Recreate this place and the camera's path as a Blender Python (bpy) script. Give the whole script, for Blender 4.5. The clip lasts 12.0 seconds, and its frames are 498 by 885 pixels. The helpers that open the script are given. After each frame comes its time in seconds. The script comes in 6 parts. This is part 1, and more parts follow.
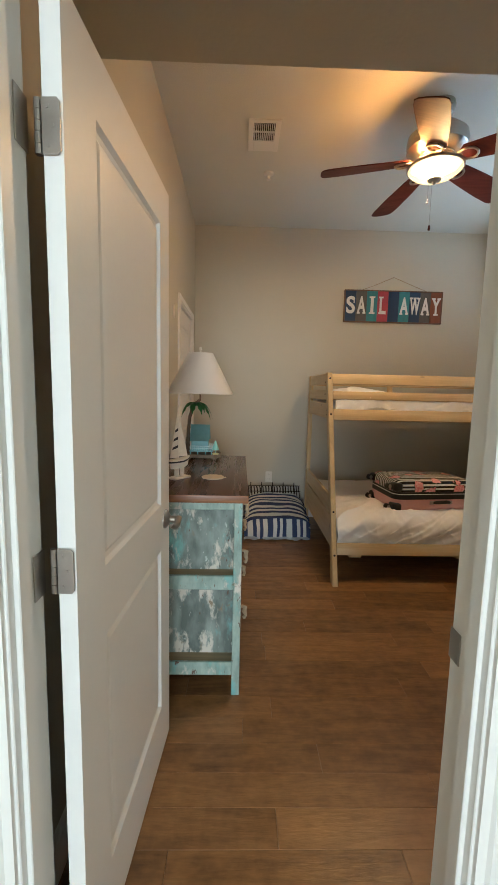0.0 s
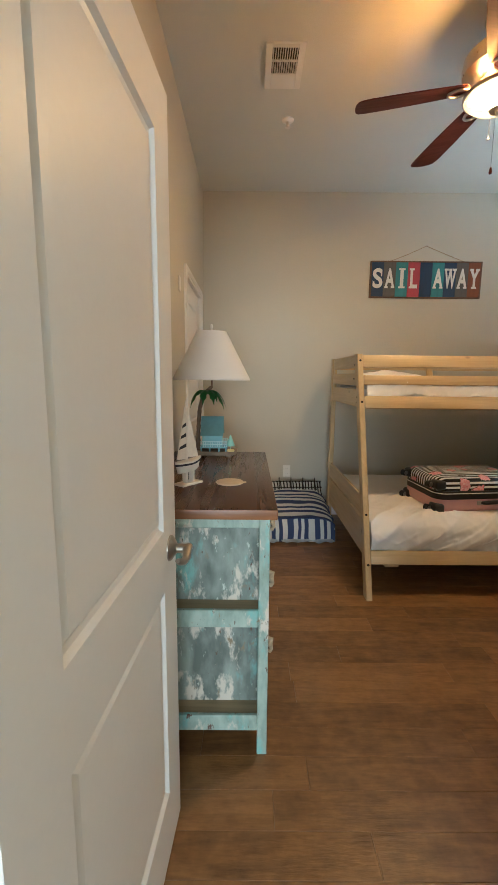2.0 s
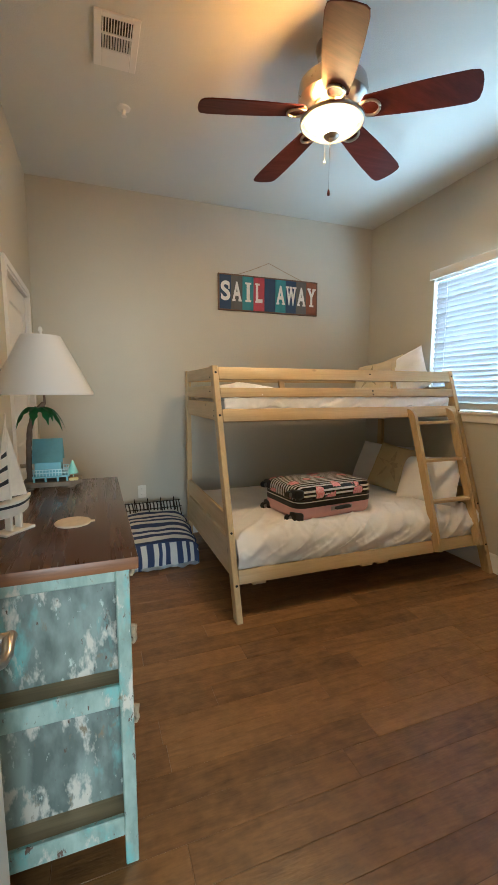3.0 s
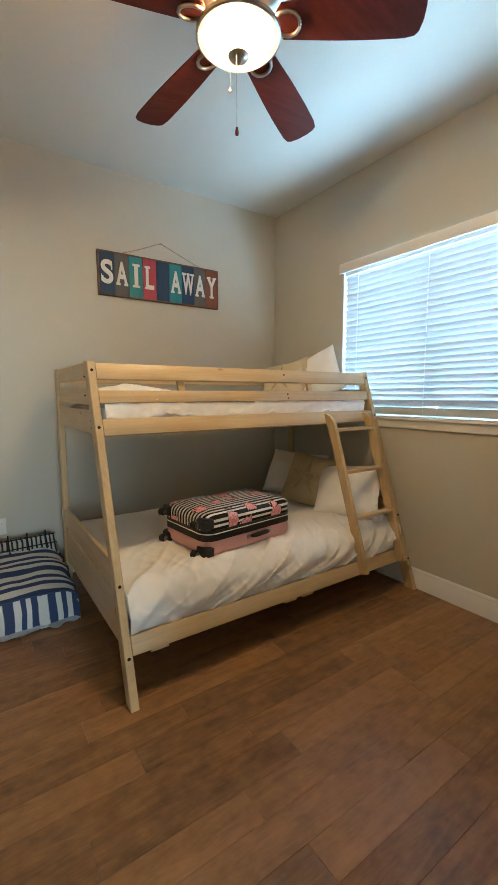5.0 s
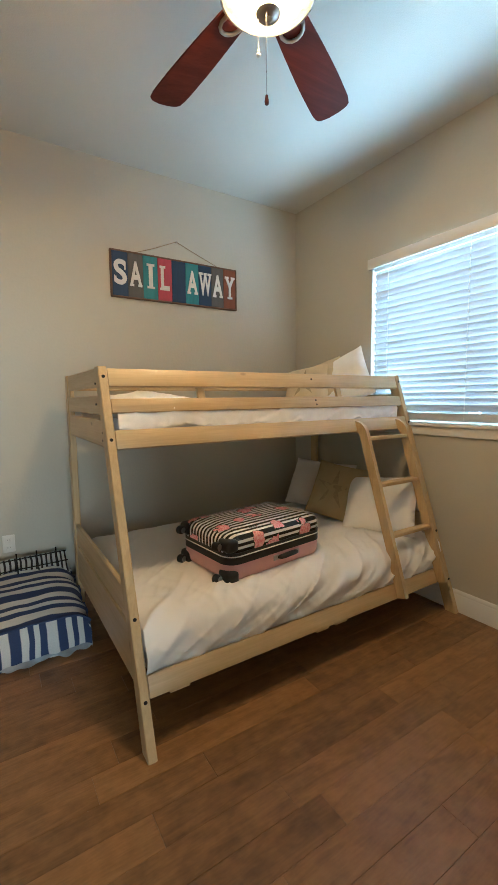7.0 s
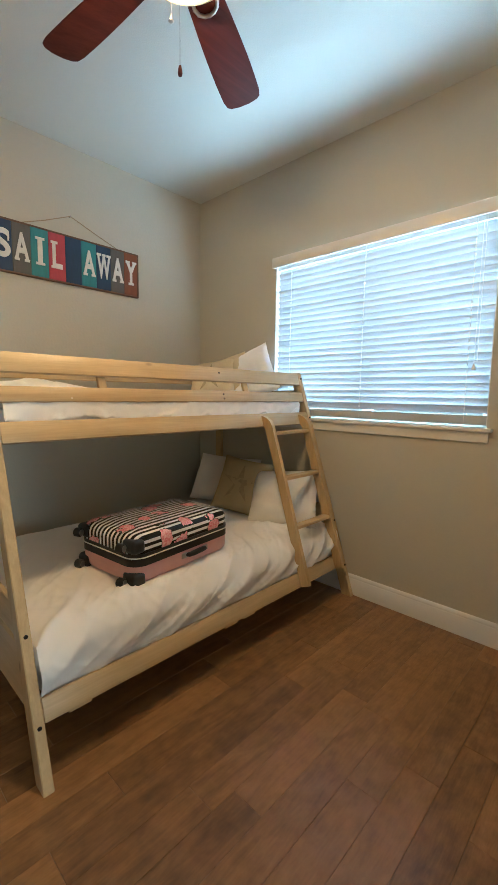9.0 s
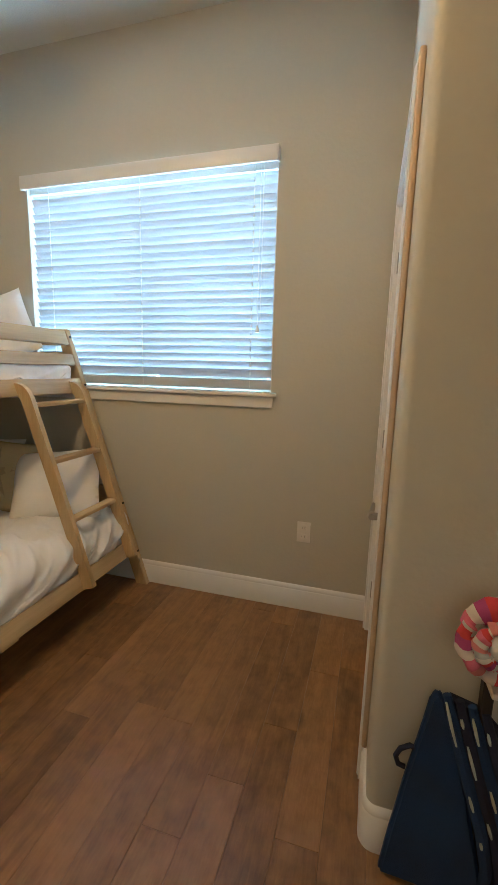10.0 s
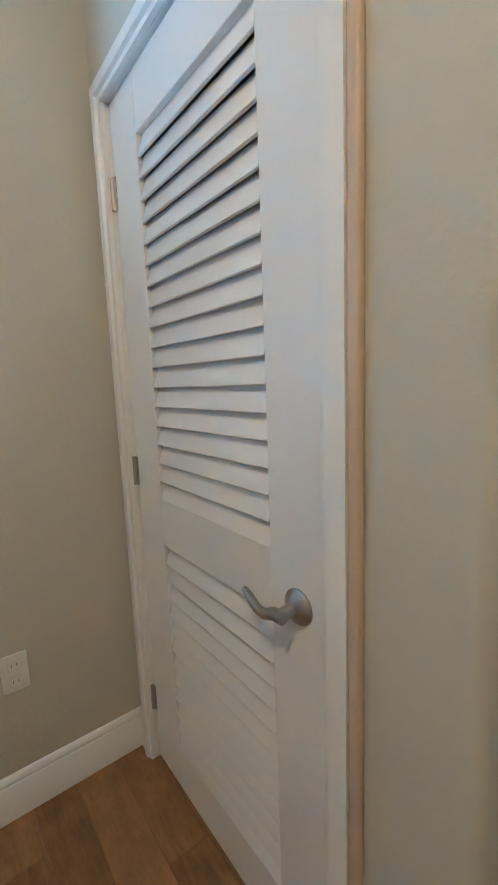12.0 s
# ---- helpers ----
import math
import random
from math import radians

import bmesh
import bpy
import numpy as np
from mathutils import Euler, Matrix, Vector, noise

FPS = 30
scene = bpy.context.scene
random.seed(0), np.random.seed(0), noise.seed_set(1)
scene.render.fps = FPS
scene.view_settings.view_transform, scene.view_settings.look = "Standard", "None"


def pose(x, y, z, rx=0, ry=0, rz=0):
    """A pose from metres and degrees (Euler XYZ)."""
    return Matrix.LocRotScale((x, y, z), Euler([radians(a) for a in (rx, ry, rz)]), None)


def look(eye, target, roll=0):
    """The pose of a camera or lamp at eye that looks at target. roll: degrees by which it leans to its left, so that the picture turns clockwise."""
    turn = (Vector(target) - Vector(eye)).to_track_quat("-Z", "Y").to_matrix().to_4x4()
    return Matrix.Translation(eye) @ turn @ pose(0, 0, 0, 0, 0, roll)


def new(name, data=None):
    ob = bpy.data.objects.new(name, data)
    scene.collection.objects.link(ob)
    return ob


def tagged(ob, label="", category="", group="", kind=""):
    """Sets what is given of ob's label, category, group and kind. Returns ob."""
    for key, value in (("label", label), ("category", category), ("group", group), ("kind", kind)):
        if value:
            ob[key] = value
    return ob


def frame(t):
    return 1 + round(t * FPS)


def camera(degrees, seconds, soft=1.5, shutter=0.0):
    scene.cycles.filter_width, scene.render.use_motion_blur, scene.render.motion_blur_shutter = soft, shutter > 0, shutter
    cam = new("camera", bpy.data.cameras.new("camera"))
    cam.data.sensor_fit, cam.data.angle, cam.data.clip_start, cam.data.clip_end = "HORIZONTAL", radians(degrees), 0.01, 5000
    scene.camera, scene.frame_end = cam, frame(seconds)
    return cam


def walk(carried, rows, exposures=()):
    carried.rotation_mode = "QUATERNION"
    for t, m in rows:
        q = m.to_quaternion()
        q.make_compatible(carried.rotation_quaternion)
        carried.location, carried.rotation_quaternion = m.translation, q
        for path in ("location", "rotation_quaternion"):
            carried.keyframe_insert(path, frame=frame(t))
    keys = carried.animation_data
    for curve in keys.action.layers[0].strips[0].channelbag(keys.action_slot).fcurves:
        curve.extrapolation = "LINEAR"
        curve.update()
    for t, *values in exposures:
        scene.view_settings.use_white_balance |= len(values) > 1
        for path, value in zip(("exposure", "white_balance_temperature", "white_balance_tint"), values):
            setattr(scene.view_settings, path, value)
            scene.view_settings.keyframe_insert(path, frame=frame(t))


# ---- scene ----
cam = camera(61.9, 12.0)
METRES, EYE, TILT, LEAN, TURN = 3.1, 1.5, 0.0, 0.0, -0.3
PATH = [
    (0, (0.053, 0.143, 1.369), (0.098, 2.127, 1.124), 1.3),
    (0.5, (0.039, 0.148, 1.369), (0.043, 2.137, 1.155), 1.8),
    (1, (0.023, 0.22, 1.363), (-0.069, 2.197, 1.076), 1.1),
    (1.5, (0.02, 0.397, 1.36), (-0.11, 2.369, 1.054), -0.4),
    (2, (-0.002, 0.547, 1.355), (-0.001, 2.524, 1.051), 0.5),
    (2.5, (-0.05, 0.673, 1.357), (0.341, 2.618, 1.101), -0.9),
    (3, (0.005, 0.771, 1.363), (0.693, 2.633, 1.117), 0.1),
    (5, (0.232, 1.295, 1.364), (1.349, 2.938, 1.134), -0.1),
    (5.5, (0.281, 1.379, 1.369), (1.34, 3.062, 1.154), 0.3),
    (6, (0.307, 1.442, 1.369), (1.317, 3.156, 1.163), 0.1),
    (6.5, (0.306, 1.499, 1.377), (1.344, 3.196, 1.168), -0.4),
    (8.5, (0.276, 1.537, 1.378), (1.528, 3.082, 1.168), 0.5),
    (9, (0.294, 1.587, 1.365), (1.731, 2.959, 1.136), 0.9),
    (9.5, (0.405, 1.624, 1.316), (2.114, 2.623, 1.031), 0.8),
    (10, (0.634, 1.692, 1.32), (2.526, 2.242, 0.977), 1.5),
    (10.2, (0.720, 1.743, 1.290), (2.664, 2.135, 1.003), 2.6),
    (10.5, (0.831, 1.847, 1.32), (2.804, 1.982, 1.026), 1.6),
    (11, (1.029, 2.005, 1.269), (2.955, 1.545, 0.986), -0.6),
    (11.5, (1.287, 2.021, 1.274), (3.11, 1.223, 1.068), 0.1),
    (12, (1.48, 2.105, 1.271), (3.051, 0.901, 0.98), -2.2),
]
walk(cam, [(t, look(eye, target, roll)) for t, eye, target, roll in PATH], exposures=[(0.0, 0.80, 4880, -1), (1.0, 0.87, 5050, -1), (2.0, 1.02, 4800, -2), (2.5, 1.07, 4680, -4), (3.2, 1.08, 4600, -5), (5.0, 1.10, 4500, -7), (9.0, 1.12, 4520, -7), (10.0, 1.12, 4400, -6), (11.0, 1.13, 4050, -6), (11.5, 1.15, 3820, -7), (12.0, 1.30, 3800, -7)])

# ---- daylight: a sky, a sun on the far side of the house, daylight in the two window openings ----
world = bpy.data.worlds.new("world")
scene.world = world
world.use_nodes = True
wn = world.node_tree.nodes
sky = wn.new("ShaderNodeTexSky")
sky.sky_type, sky.sun_disc, sky.sun_elevation, sky.sun_rotation = "NISHITA", False, radians(48), radians(250)
world.node_tree.links.new(sky.outputs[0], wn["Background"].inputs[0])
wn["Background"].inputs[1].default_value = 0.1


def lamp(name, kind, place, energy, color, **more):
    data = bpy.data.lights.new(name, kind)
    data.energy, data.color = energy, color
    for key, value in more.items():
        if key == "size":
            data.shape, data.size, data.size_y = "RECTANGLE", value[0], value[1]
        if key == "disk":
            data.shape, data.size = "DISK", value
        if key == "spread":
            data.spread = value
        if key == "radius":
            data.shadow_soft_size = value
        if key == "angle":
            data.angle = value
    ob = new(name, data)
    ob.matrix_world = place
    return ob


lamp("sun", "SUN", look((-20, -8, 24), (0, 0, 0)), 3.0, (1, 0.95, 0.88), angle=radians(0.5))
lamp("daylight_window", "AREA", look((2.935, 2.96, 1.80), (0, 2.96, 1.75)), 56, (0.89, 0.97, 0.99), size=(1.46, 1.14))
lamp("daylight_ground", "AREA", look((3.35, 2.96, 1.30), (2.45, 2.96, 2.26)), 2.0, (0.92, 0.99, 0.98), size=(1.46, 0.75), spread=radians(95))
lamp("daylight_hall", "AREA", look((-0.05, -5.94, 1.40), (-0.05, 0.8, 1.35)), 190, (1.0, 0.92, 0.80), size=(2.66, 2.06))
lamp("fan_bowl_light", "AREA", look((1.17, 2.74, 2.694), (1.17, 2.74, 0.0)), 19, (1.0, 0.66, 0.38), disk=0.24)
lamp("fan_bulb", "POINT", Matrix.Translation((1.17, 2.74, 2.680)), 44, (1.0, 0.62, 0.33), radius=0.05)
# Extra unseen bulb added above the pan for the ceiling's orange glow.
lamp("fan_bulb", "POINT", Matrix.Translation((1.06, 2.68, 2.722)), 12, (1.0, 0.38, 0.08), radius=0.04)


# ---- materials ----
def material(name, color, rough=0.6, metal=0.0, var=0.08, scale=5.0, fine=90.0, bump=0.05, stretch=(1, 1, 1), spec=0.5, coat=0.0, random_tone=0.0):
    """Paint, cloth or metal: two scales of noise in tone and roughness, and a fine relief."""
    m = bpy.data.materials.new(name)
    m.use_nodes = True
    n, l = m.node_tree.nodes, m.node_tree.links
    b = n["Principled BSDF"]
    tc = n.new("ShaderNodeTexCoord")
    mp = n.new("ShaderNodeMapping")
    mp.inputs["Scale"].default_value = stretch
    l.new(tc.outputs["Object"], mp.inputs[0])
    big, small = n.new("ShaderNodeTexNoise"), n.new("ShaderNodeTexNoise")
    big.inputs["Scale"].default_value, small.inputs["Scale"].default_value = scale, fine
    big.inputs["Detail"].default_value = 4
    small.inputs["Detail"].default_value = 3
    for t in (big, small):
        l.new(mp.outputs[0], t.inputs["Vector"])
    add = n.new("ShaderNodeMath")
    add.operation = "MULTIPLY_ADD"
    l.new(small.outputs[0], add.inputs[0])
    add.inputs[1].default_value = 0.4
    l.new(big.outputs[0], add.inputs[2])
    last = add.outputs[0]
    if random_tone:
        info, mul = n.new("ShaderNodeObjectInfo"), n.new("ShaderNodeMath")
        mul.operation = "MULTIPLY_ADD"
        l.new(info.outputs["Random"], mul.inputs[0])
        mul.inputs[1].default_value = random_tone
        l.new(last, mul.inputs[2])
        last = mul.outputs[0]
    ramp = n.new("ShaderNodeMapRange")
    ramp.inputs[1].default_value, ramp.inputs[2].default_value = 0.35, 1.05 + random_tone
    ramp.inputs[3].default_value, ramp.inputs[4].default_value = 1 - var, 1 + var
    l.new(last, ramp.inputs[0])
    mix = n.new("ShaderNodeMix")
    mix.data_type, mix.blend_type = "RGBA", "MULTIPLY"
    mix.inputs[0].default_value = 1
    mix.inputs[6].default_value = (*color, 1)
    l.new(ramp.outputs[0], mix.inputs[7])
    l.new(mix.outputs[2], b.inputs["Base Color"])
    rr = n.new("ShaderNodeMapRange")
    rr.inputs[3].default_value, rr.inputs[4].default_value = max(rough - 0.08, 0.02), min(rough + 0.08, 1)
    l.new(big.outputs[0], rr.inputs[0])
    l.new(rr.outputs[0], b.inputs["Roughness"])
    b.inputs["Metallic"].default_value = metal
    b.inputs["Specular IOR Level"].default_value = spec
    b.inputs["Coat Weight"].default_value = coat
    if bump:
        bp = n.new("ShaderNodeBump")
        bp.inputs["Strength"].default_value, bp.inputs["Distance"].default_value = 1.0, bump * 0.01
        l.new(small.outputs[0], bp.inputs["Height"])
        l.new(bp.outputs[0], b.inputs["Normal"])
    return m


def wood(name, pale, dark, axis, rough=0.45, ring=9.0, knots=0.0, coat=0.0, tone=0.25, along=0.7, bump=0.04, figure=0.45, cloud_scale=5.0):
    """Wood with grain along one axis of the object; boards differ in tone by their random number."""
    m = bpy.data.materials.new(name)
    m.use_nodes = True
    n, l = m.node_tree.nodes, m.node_tree.links
    b = n["Principled BSDF"]
    tc, info = n.new("ShaderNodeTexCoord"), n.new("ShaderNodeObjectInfo")
    shift = n.new("ShaderNodeVectorMath")
    shift.operation = "MULTIPLY_ADD"
    l.new(info.outputs["Random"], shift.inputs[0])
    shift.inputs[1].default_value = (13.0, 7.0, 11.0)
    l.new(tc.outputs["Object"], shift.inputs[2])
    mp = n.new("ShaderNodeMapping")
    s = [ring] * 3
    s[axis] = along
    mp.inputs["Scale"].default_value = s
    l.new(shift.outputs[0], mp.inputs[0])
    grain, fibre, cloud = n.new("ShaderNodeTexNoise"), n.new("ShaderNodeTexNoise"), n.new("ShaderNodeTexNoise")
    grain.inputs["Scale"].default_value, grain.inputs["Detail"].default_value, grain.inputs["Distortion"].default_value = 1.4, 5, 1.2
    fibre.inputs["Scale"].default_value, fibre.inputs["Detail"].default_value = 11.0, 3
    cloud.inputs["Scale"].default_value, cloud.inputs["Detail"].default_value, cloud.inputs["Roughness"].default_value = cloud_scale, 6, 0.62
    l.new(mp.outputs[0], grain.inputs["Vector"])
    l.new(mp.outputs[0], fibre.inputs["Vector"])
    l.new(shift.outputs[0], cloud.inputs["Vector"])
    a1 = n.new("ShaderNodeMath")
    a1.operation = "MULTIPLY_ADD"
    l.new(fibre.outputs[0], a1.inputs[0])
    a1.inputs[1].default_value = 0.45
    l.new(grain.outputs[0], a1.inputs[2])
    a2 = n.new("ShaderNodeMath")
    a2.operation = "MULTIPLY_ADD"
    l.new(cloud.outputs[0], a2.inputs[0])
    a2.inputs[1].default_value = figure
    l.new(a1.outputs[0], a2.inputs[2])
    a3 = n.new("ShaderNodeMath")
    a3.operation = "MULTIPLY_ADD"
    l.new(info.outputs["Random"], a3.inputs[0])
    a3.inputs[1].default_value = tone
    l.new(a2.outputs[0], a3.inputs[2])
    ramp = n.new("ShaderNodeMapRange")
    ramp.inputs[1].default_value, ramp.inputs[2].default_value = 0.40 + figure / 2, 1.0 + figure / 2 + tone
    l.new(a3.outputs[0], ramp.inputs[0])
    mix = n.new("ShaderNodeMix")
    mix.data_type = "RGBA"
    mix.inputs[6].default_value, mix.inputs[7].default_value = (*dark, 1), (*pale, 1)
    l.new(ramp.outputs[0], mix.inputs[0])
    out = mix.outputs[2]
    if knots:
        vor = n.new("ShaderNodeTexVoronoi")
        vor.inputs["Scale"].default_value = 1.0
        mk = n.new("ShaderNodeMapping")
        ks = [knots] * 3
        ks[axis] = knots * 0.45
        mk.inputs["Scale"].default_value = ks
        l.new(shift.outputs[0], mk.inputs[0])
        l.new(mk.outputs[0], vor.inputs["Vector"])
        kr = n.new("ShaderNodeMapRange")
        kr.inputs[1].default_value, kr.inputs[2].default_value = 0.03, 0.09
        kr.inputs[3].default_value, kr.inputs[4].default_value = 0.45, 1.0
        l.new(vor.outputs["Distance"], kr.inputs[0])
        km = n.new("ShaderNodeMix")
        km.data_type, km.blend_type = "RGBA", "MULTIPLY"
        km.inputs[0].default_value = 1
        l.new(out, km.inputs[6])
        l.new(kr.outputs[0], km.inputs[7])
        out = km.outputs[2]
    l.new(out, b.inputs["Base Color"])
    rr = n.new("ShaderNodeMapRange")
    rr.inputs[3].default_value, rr.inputs[4].default_value = rough + 0.1, rough - 0.08
    l.new(a1.outputs[0], rr.inputs[0])
    l.new(rr.outputs[0], b.inputs["Roughness"])
    b.inputs["Coat Weight"].default_value = coat
    bp = n.new("ShaderNodeBump")
    bp.inputs["Strength"].default_value, bp.inputs["Distance"].default_value = 1.0, bump * 0.01
    l.new(fibre.outputs[0], bp.inputs["Height"])
    l.new(bp.outputs[0], b.inputs["Normal"])
    return m


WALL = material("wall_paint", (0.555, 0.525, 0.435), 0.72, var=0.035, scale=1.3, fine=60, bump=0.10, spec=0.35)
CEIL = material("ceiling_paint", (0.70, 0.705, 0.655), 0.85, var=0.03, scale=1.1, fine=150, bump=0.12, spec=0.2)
TRIM = material("white_trim_paint", (0.80, 0.785, 0.745), 0.38, var=0.025, scale=3, fine=60, bump=0.015)
DOOR = material("white_door_paint", (0.80, 0.785, 0.75), 0.42, var=0.03, scale=2, fine=70, bump=0.02)
PINE = [wood("pine_" + "xyz"[a], (0.65, 0.49, 0.25), (0.43, 0.30, 0.135), a, 0.42, 16, 7.0, 0.12) for a in range(3)]
OAK = wood("floor_plank_wood", (0.36, 0.190, 0.064), (0.094, 0.045, 0.016), 0, 0.38, 15, 3.0, 0.08, 0.48, 2.2, 0.10, 1.05, 15.0)
GAP = material("floor_joint", (0.035, 0.02, 0.012), 0.8)
NICKEL = material("brushed_nickel", (0.43, 0.405, 0.365), 0.30, 1.0, 0.06, 20, 220, 0.01)
STEEL = material("steel_hinge", (0.45, 0.42, 0.38), 0.38, 1.0, 0.08, 20, 200, 0.01)
DARK = material("black_plastic", (0.014, 0.014, 0.015), 0.45, var=0.15)
BOLT = material("black_bolt", (0.02, 0.018, 0.016), 0.5, 0.6)
SHEET = material("white_cotton", (0.86, 0.84, 0.805), 0.9, var=0.03, scale=6, fine=400, bump=0.03, spec=0.15)
BLIND = material("white_blind_slat", (0.52, 0.54, 0.57), 0.5, var=0.03)
TAN = material("tan_trim", (0.56, 0.43, 0.29), 0.55, var=0.06, scale=8, fine=60, bump=0.05)
PLATE = material("white_plate", (0.78, 0.75, 0.68), 0.35, var=0.02)


# ---- mesh tools ----
def thing(name, place=(0, 0, 0), label="", category="", group="", kind="", turn=0.0):
    ob = new(name)
    ob.empty_display_size = 0.1
    ob.matrix_world = pose(*place, 0, 0, turn)
    return tagged(ob, label, category, group, kind)


def finish(name, bm, mat, smooth=0.0):
    bmesh.ops.recalc_face_normals(bm, faces=bm.faces)
    me = bpy.data.meshes.new(name)
    bm.to_mesh(me)
    bm.free()
    for one in (mat if isinstance(mat, (list, tuple)) else [mat]):
        me.materials.append(one)
    if smooth:
        me.shade_smooth()
        me.set_sharp_from_angle(angle=radians(smooth))
    return me


def part(name, bm, mat, parent=None, label="", smooth=35.0):
    """One bmesh as one mesh object under a thing or a part."""
    ob = new(name, finish(name, bm, mat, smooth))
    if parent is not None:
        ob.parent = parent
    return tagged(ob, label)


def box(bm, lo, hi, bevel=0.0, m=None, segments=1):
    c = [(a + b) / 2 for a, b in zip(lo, hi)]
    s = [abs(b - a) for a, b in zip(lo, hi)]
    mat = Matrix.Translation(c) @ Matrix.Diagonal((*s, 1))
    vs = bmesh.ops.create_cube(bm, size=1, matrix=mat)["verts"]
    if bevel:
        es = list({e for v in vs for e in v.link_edges})
        r = bmesh.ops.bevel(bm, geom=es, offset=min(bevel, min(s) * 0.45), segments=segments, affect="EDGES", profile=0.5)
        vs = list({v for f in r["faces"] for v in f.verts} | {v for v in vs if v.is_valid})
    if m is not None:
        bmesh.ops.transform(bm, matrix=m, verts=vs)
    return vs


def boxed(*boxes, bevel=0.0, m=None):
    bm = bmesh.new()
    for lo, hi in boxes:
        box(bm, lo, hi, bevel, m)
    return bm


def beam(bm, a, b, width, depth, bevel=0.003, up=(0, 0, 1)):
    """A bar from a to b; width lies across both the bar and up."""
    a, b = Vector(a), Vector(b)
    z = (b - a).normalized()
    x = Vector(up).cross(z)
    x = x.normalized() if x.length > 1e-4 else Vector((1, 0, 0))
    y = z.cross(x)
    m = Matrix((x, y, z)).transposed().to_4x4()
    m.translation = (a + b) / 2
    h = (b - a).length / 2
    return box(bm, (-width / 2, -depth / 2, -h), (width / 2, depth / 2, h), bevel, m)


def rod(bm, a, b, r, segments=10, r2=None):
    a, b = Vector(a), Vector(b)
    m = Matrix.Translation((a + b) / 2) @ (b - a).to_track_quat("Z", "Y").to_matrix().to_4x4()
    return bmesh.ops.create_cone(bm, cap_ends=True, segments=segments, radius1=r, radius2=r if r2 is None else r2, depth=(b - a).length, matrix=m)["verts"]


def lathe(bm, profile, at=(0, 0, 0), segments=32, m=None):
    """Turn a profile of (radius, height) round the z axis."""
    rings = []
    for r, z in profile:
        if r < 1e-5:
            rings.append([bm.verts.new((at[0], at[1], at[2] + z))])
        else:
            rings.append([bm.verts.new((at[0] + r * math.cos(2 * math.pi * k / segments), at[1] + r * math.sin(2 * math.pi * k / segments), at[2] + z)) for k in range(segments)])
    for p, q in zip(rings, rings[1:]):
        for k in range(segments):
            j = (k + 1) % segments
            if len(p) == 1 and len(q) == 1:
                continue
            if len(p) == 1:
                bm.faces.new((p[0], q[k], q[j]))
            elif len(q) == 1:
                bm.faces.new((p[k], p[j], q[0]))
            else:
                bm.faces.new((p[k], p[j], q[j], q[k]))
    vs = [v for r in rings for v in r]
    if m is not None:
        bmesh.ops.transform(bm, matrix=m, verts=vs)
    return vs


def tube(bm, points, r, segments=8):
    """A round tube along points; r may be one radius or one for each point."""
    pts = [Vector(p) for p in points]
    radii = r if isinstance(r, (list, tuple)) else [r] * len(pts)
    rings = []
    for i, p in enumerate(pts):
        d = (pts[min(i + 1, len(pts) - 1)] - pts[max(i - 1, 0)]).normalized()
        x = d.orthogonal().normalized() if i == 0 else (x - d * x.dot(d)).normalized()
        y = d.cross(x)
        rings.append([bm.verts.new(p + radii[i] * (x * math.cos(2 * math.pi * k / segments) + y * math.sin(2 * math.pi * k / segments))) for k in range(segments)])
    for a, b in zip(rings, rings[1:]):
        for k in range(segments):
            bm.faces.new((a[k], a[(k + 1) % segments], b[(k + 1) % segments], b[k]))
    bm.faces.new(rings[0][::-1])
    bm.faces.new(rings[-1])
    return [v for ring in rings for v in ring]


def prism(bm, outline, depth, m=None):
    """A flat outline of (x, y) points raised by depth along z."""
    low = [bm.verts.new((x, y, 0)) for x, y in outline]
    top = [bm.verts.new((x, y, depth)) for x, y in outline]
    bm.faces.new(low[::-1])
    bm.faces.new(top)
    for k in range(len(low)):
        j = (k + 1) % len(low)
        bm.faces.new((low[k], low[j], top[j], top[k]))
    if m is not None:
        bmesh.ops.transform(bm, matrix=m, verts=low + top)
    return low + top


# ---- the room's measures ----
XW, XE, YN, YD, YH, YC, XC, ZC, ZS = -0.44, 2.795, 4.615, 0.90, 0.78, 1.625, 1.665, 3.035, 2.416
DX0, DX1, DTOP = -0.314, 0.479, 2.045
WY0, WY1, WZ0, WZ1 = 2.205, 3.715, 1.205, 2.375
CX0, CX1 = 1.915, 2.70
SY0, SY1 = 3.49, 4.31


def wall(name, *boxes, label="light greige painted wall with a fine texture"):
    ob = part(name, boxed(*boxes), WALL, smooth=0)
    return tagged(ob, label, "wall", kind="structure")


wall("wall_north", ((XW - 0.12, YN, 0), (XE + 0.14, YN + 0.12, ZC)))
wall("wall_west", ((XW - 0.12, YD - 0.12, 0), (XW, SY0 - 0.02, ZC)), ((XW - 0.12, SY1 + 0.02, 0), (XW, YN, ZC)), ((XW - 0.12, SY0 - 0.02, 2.06), (XW, SY1 + 0.02, ZC)))
wall("wall_east", ((XE, YC - 0.7, 0), (XE + 0.14, WY0, ZC)), ((XE, WY1, 0), (XE + 0.14, YN, ZC)), ((XE, WY0, 0), (XE + 0.14, WY1, WZ0)), ((XE, WY0, WZ1), (XE + 0.14, WY1, ZC)))
wall("wall_entry", ((XW, YH, 0), (DX0 - 0.02, YD, ZS)), ((DX1 + 0.02, YH, 0), (XC, YD, ZS)), ((DX0 - 0.02, YH, DTOP + 0.02), (DX1 + 0.02, YD, ZS)))
wall("wall_bulkhead", ((XW, YC - 0.10, ZS), (XC, YC, ZC)), label="greige painted bulkhead above the lowered entry ceiling")


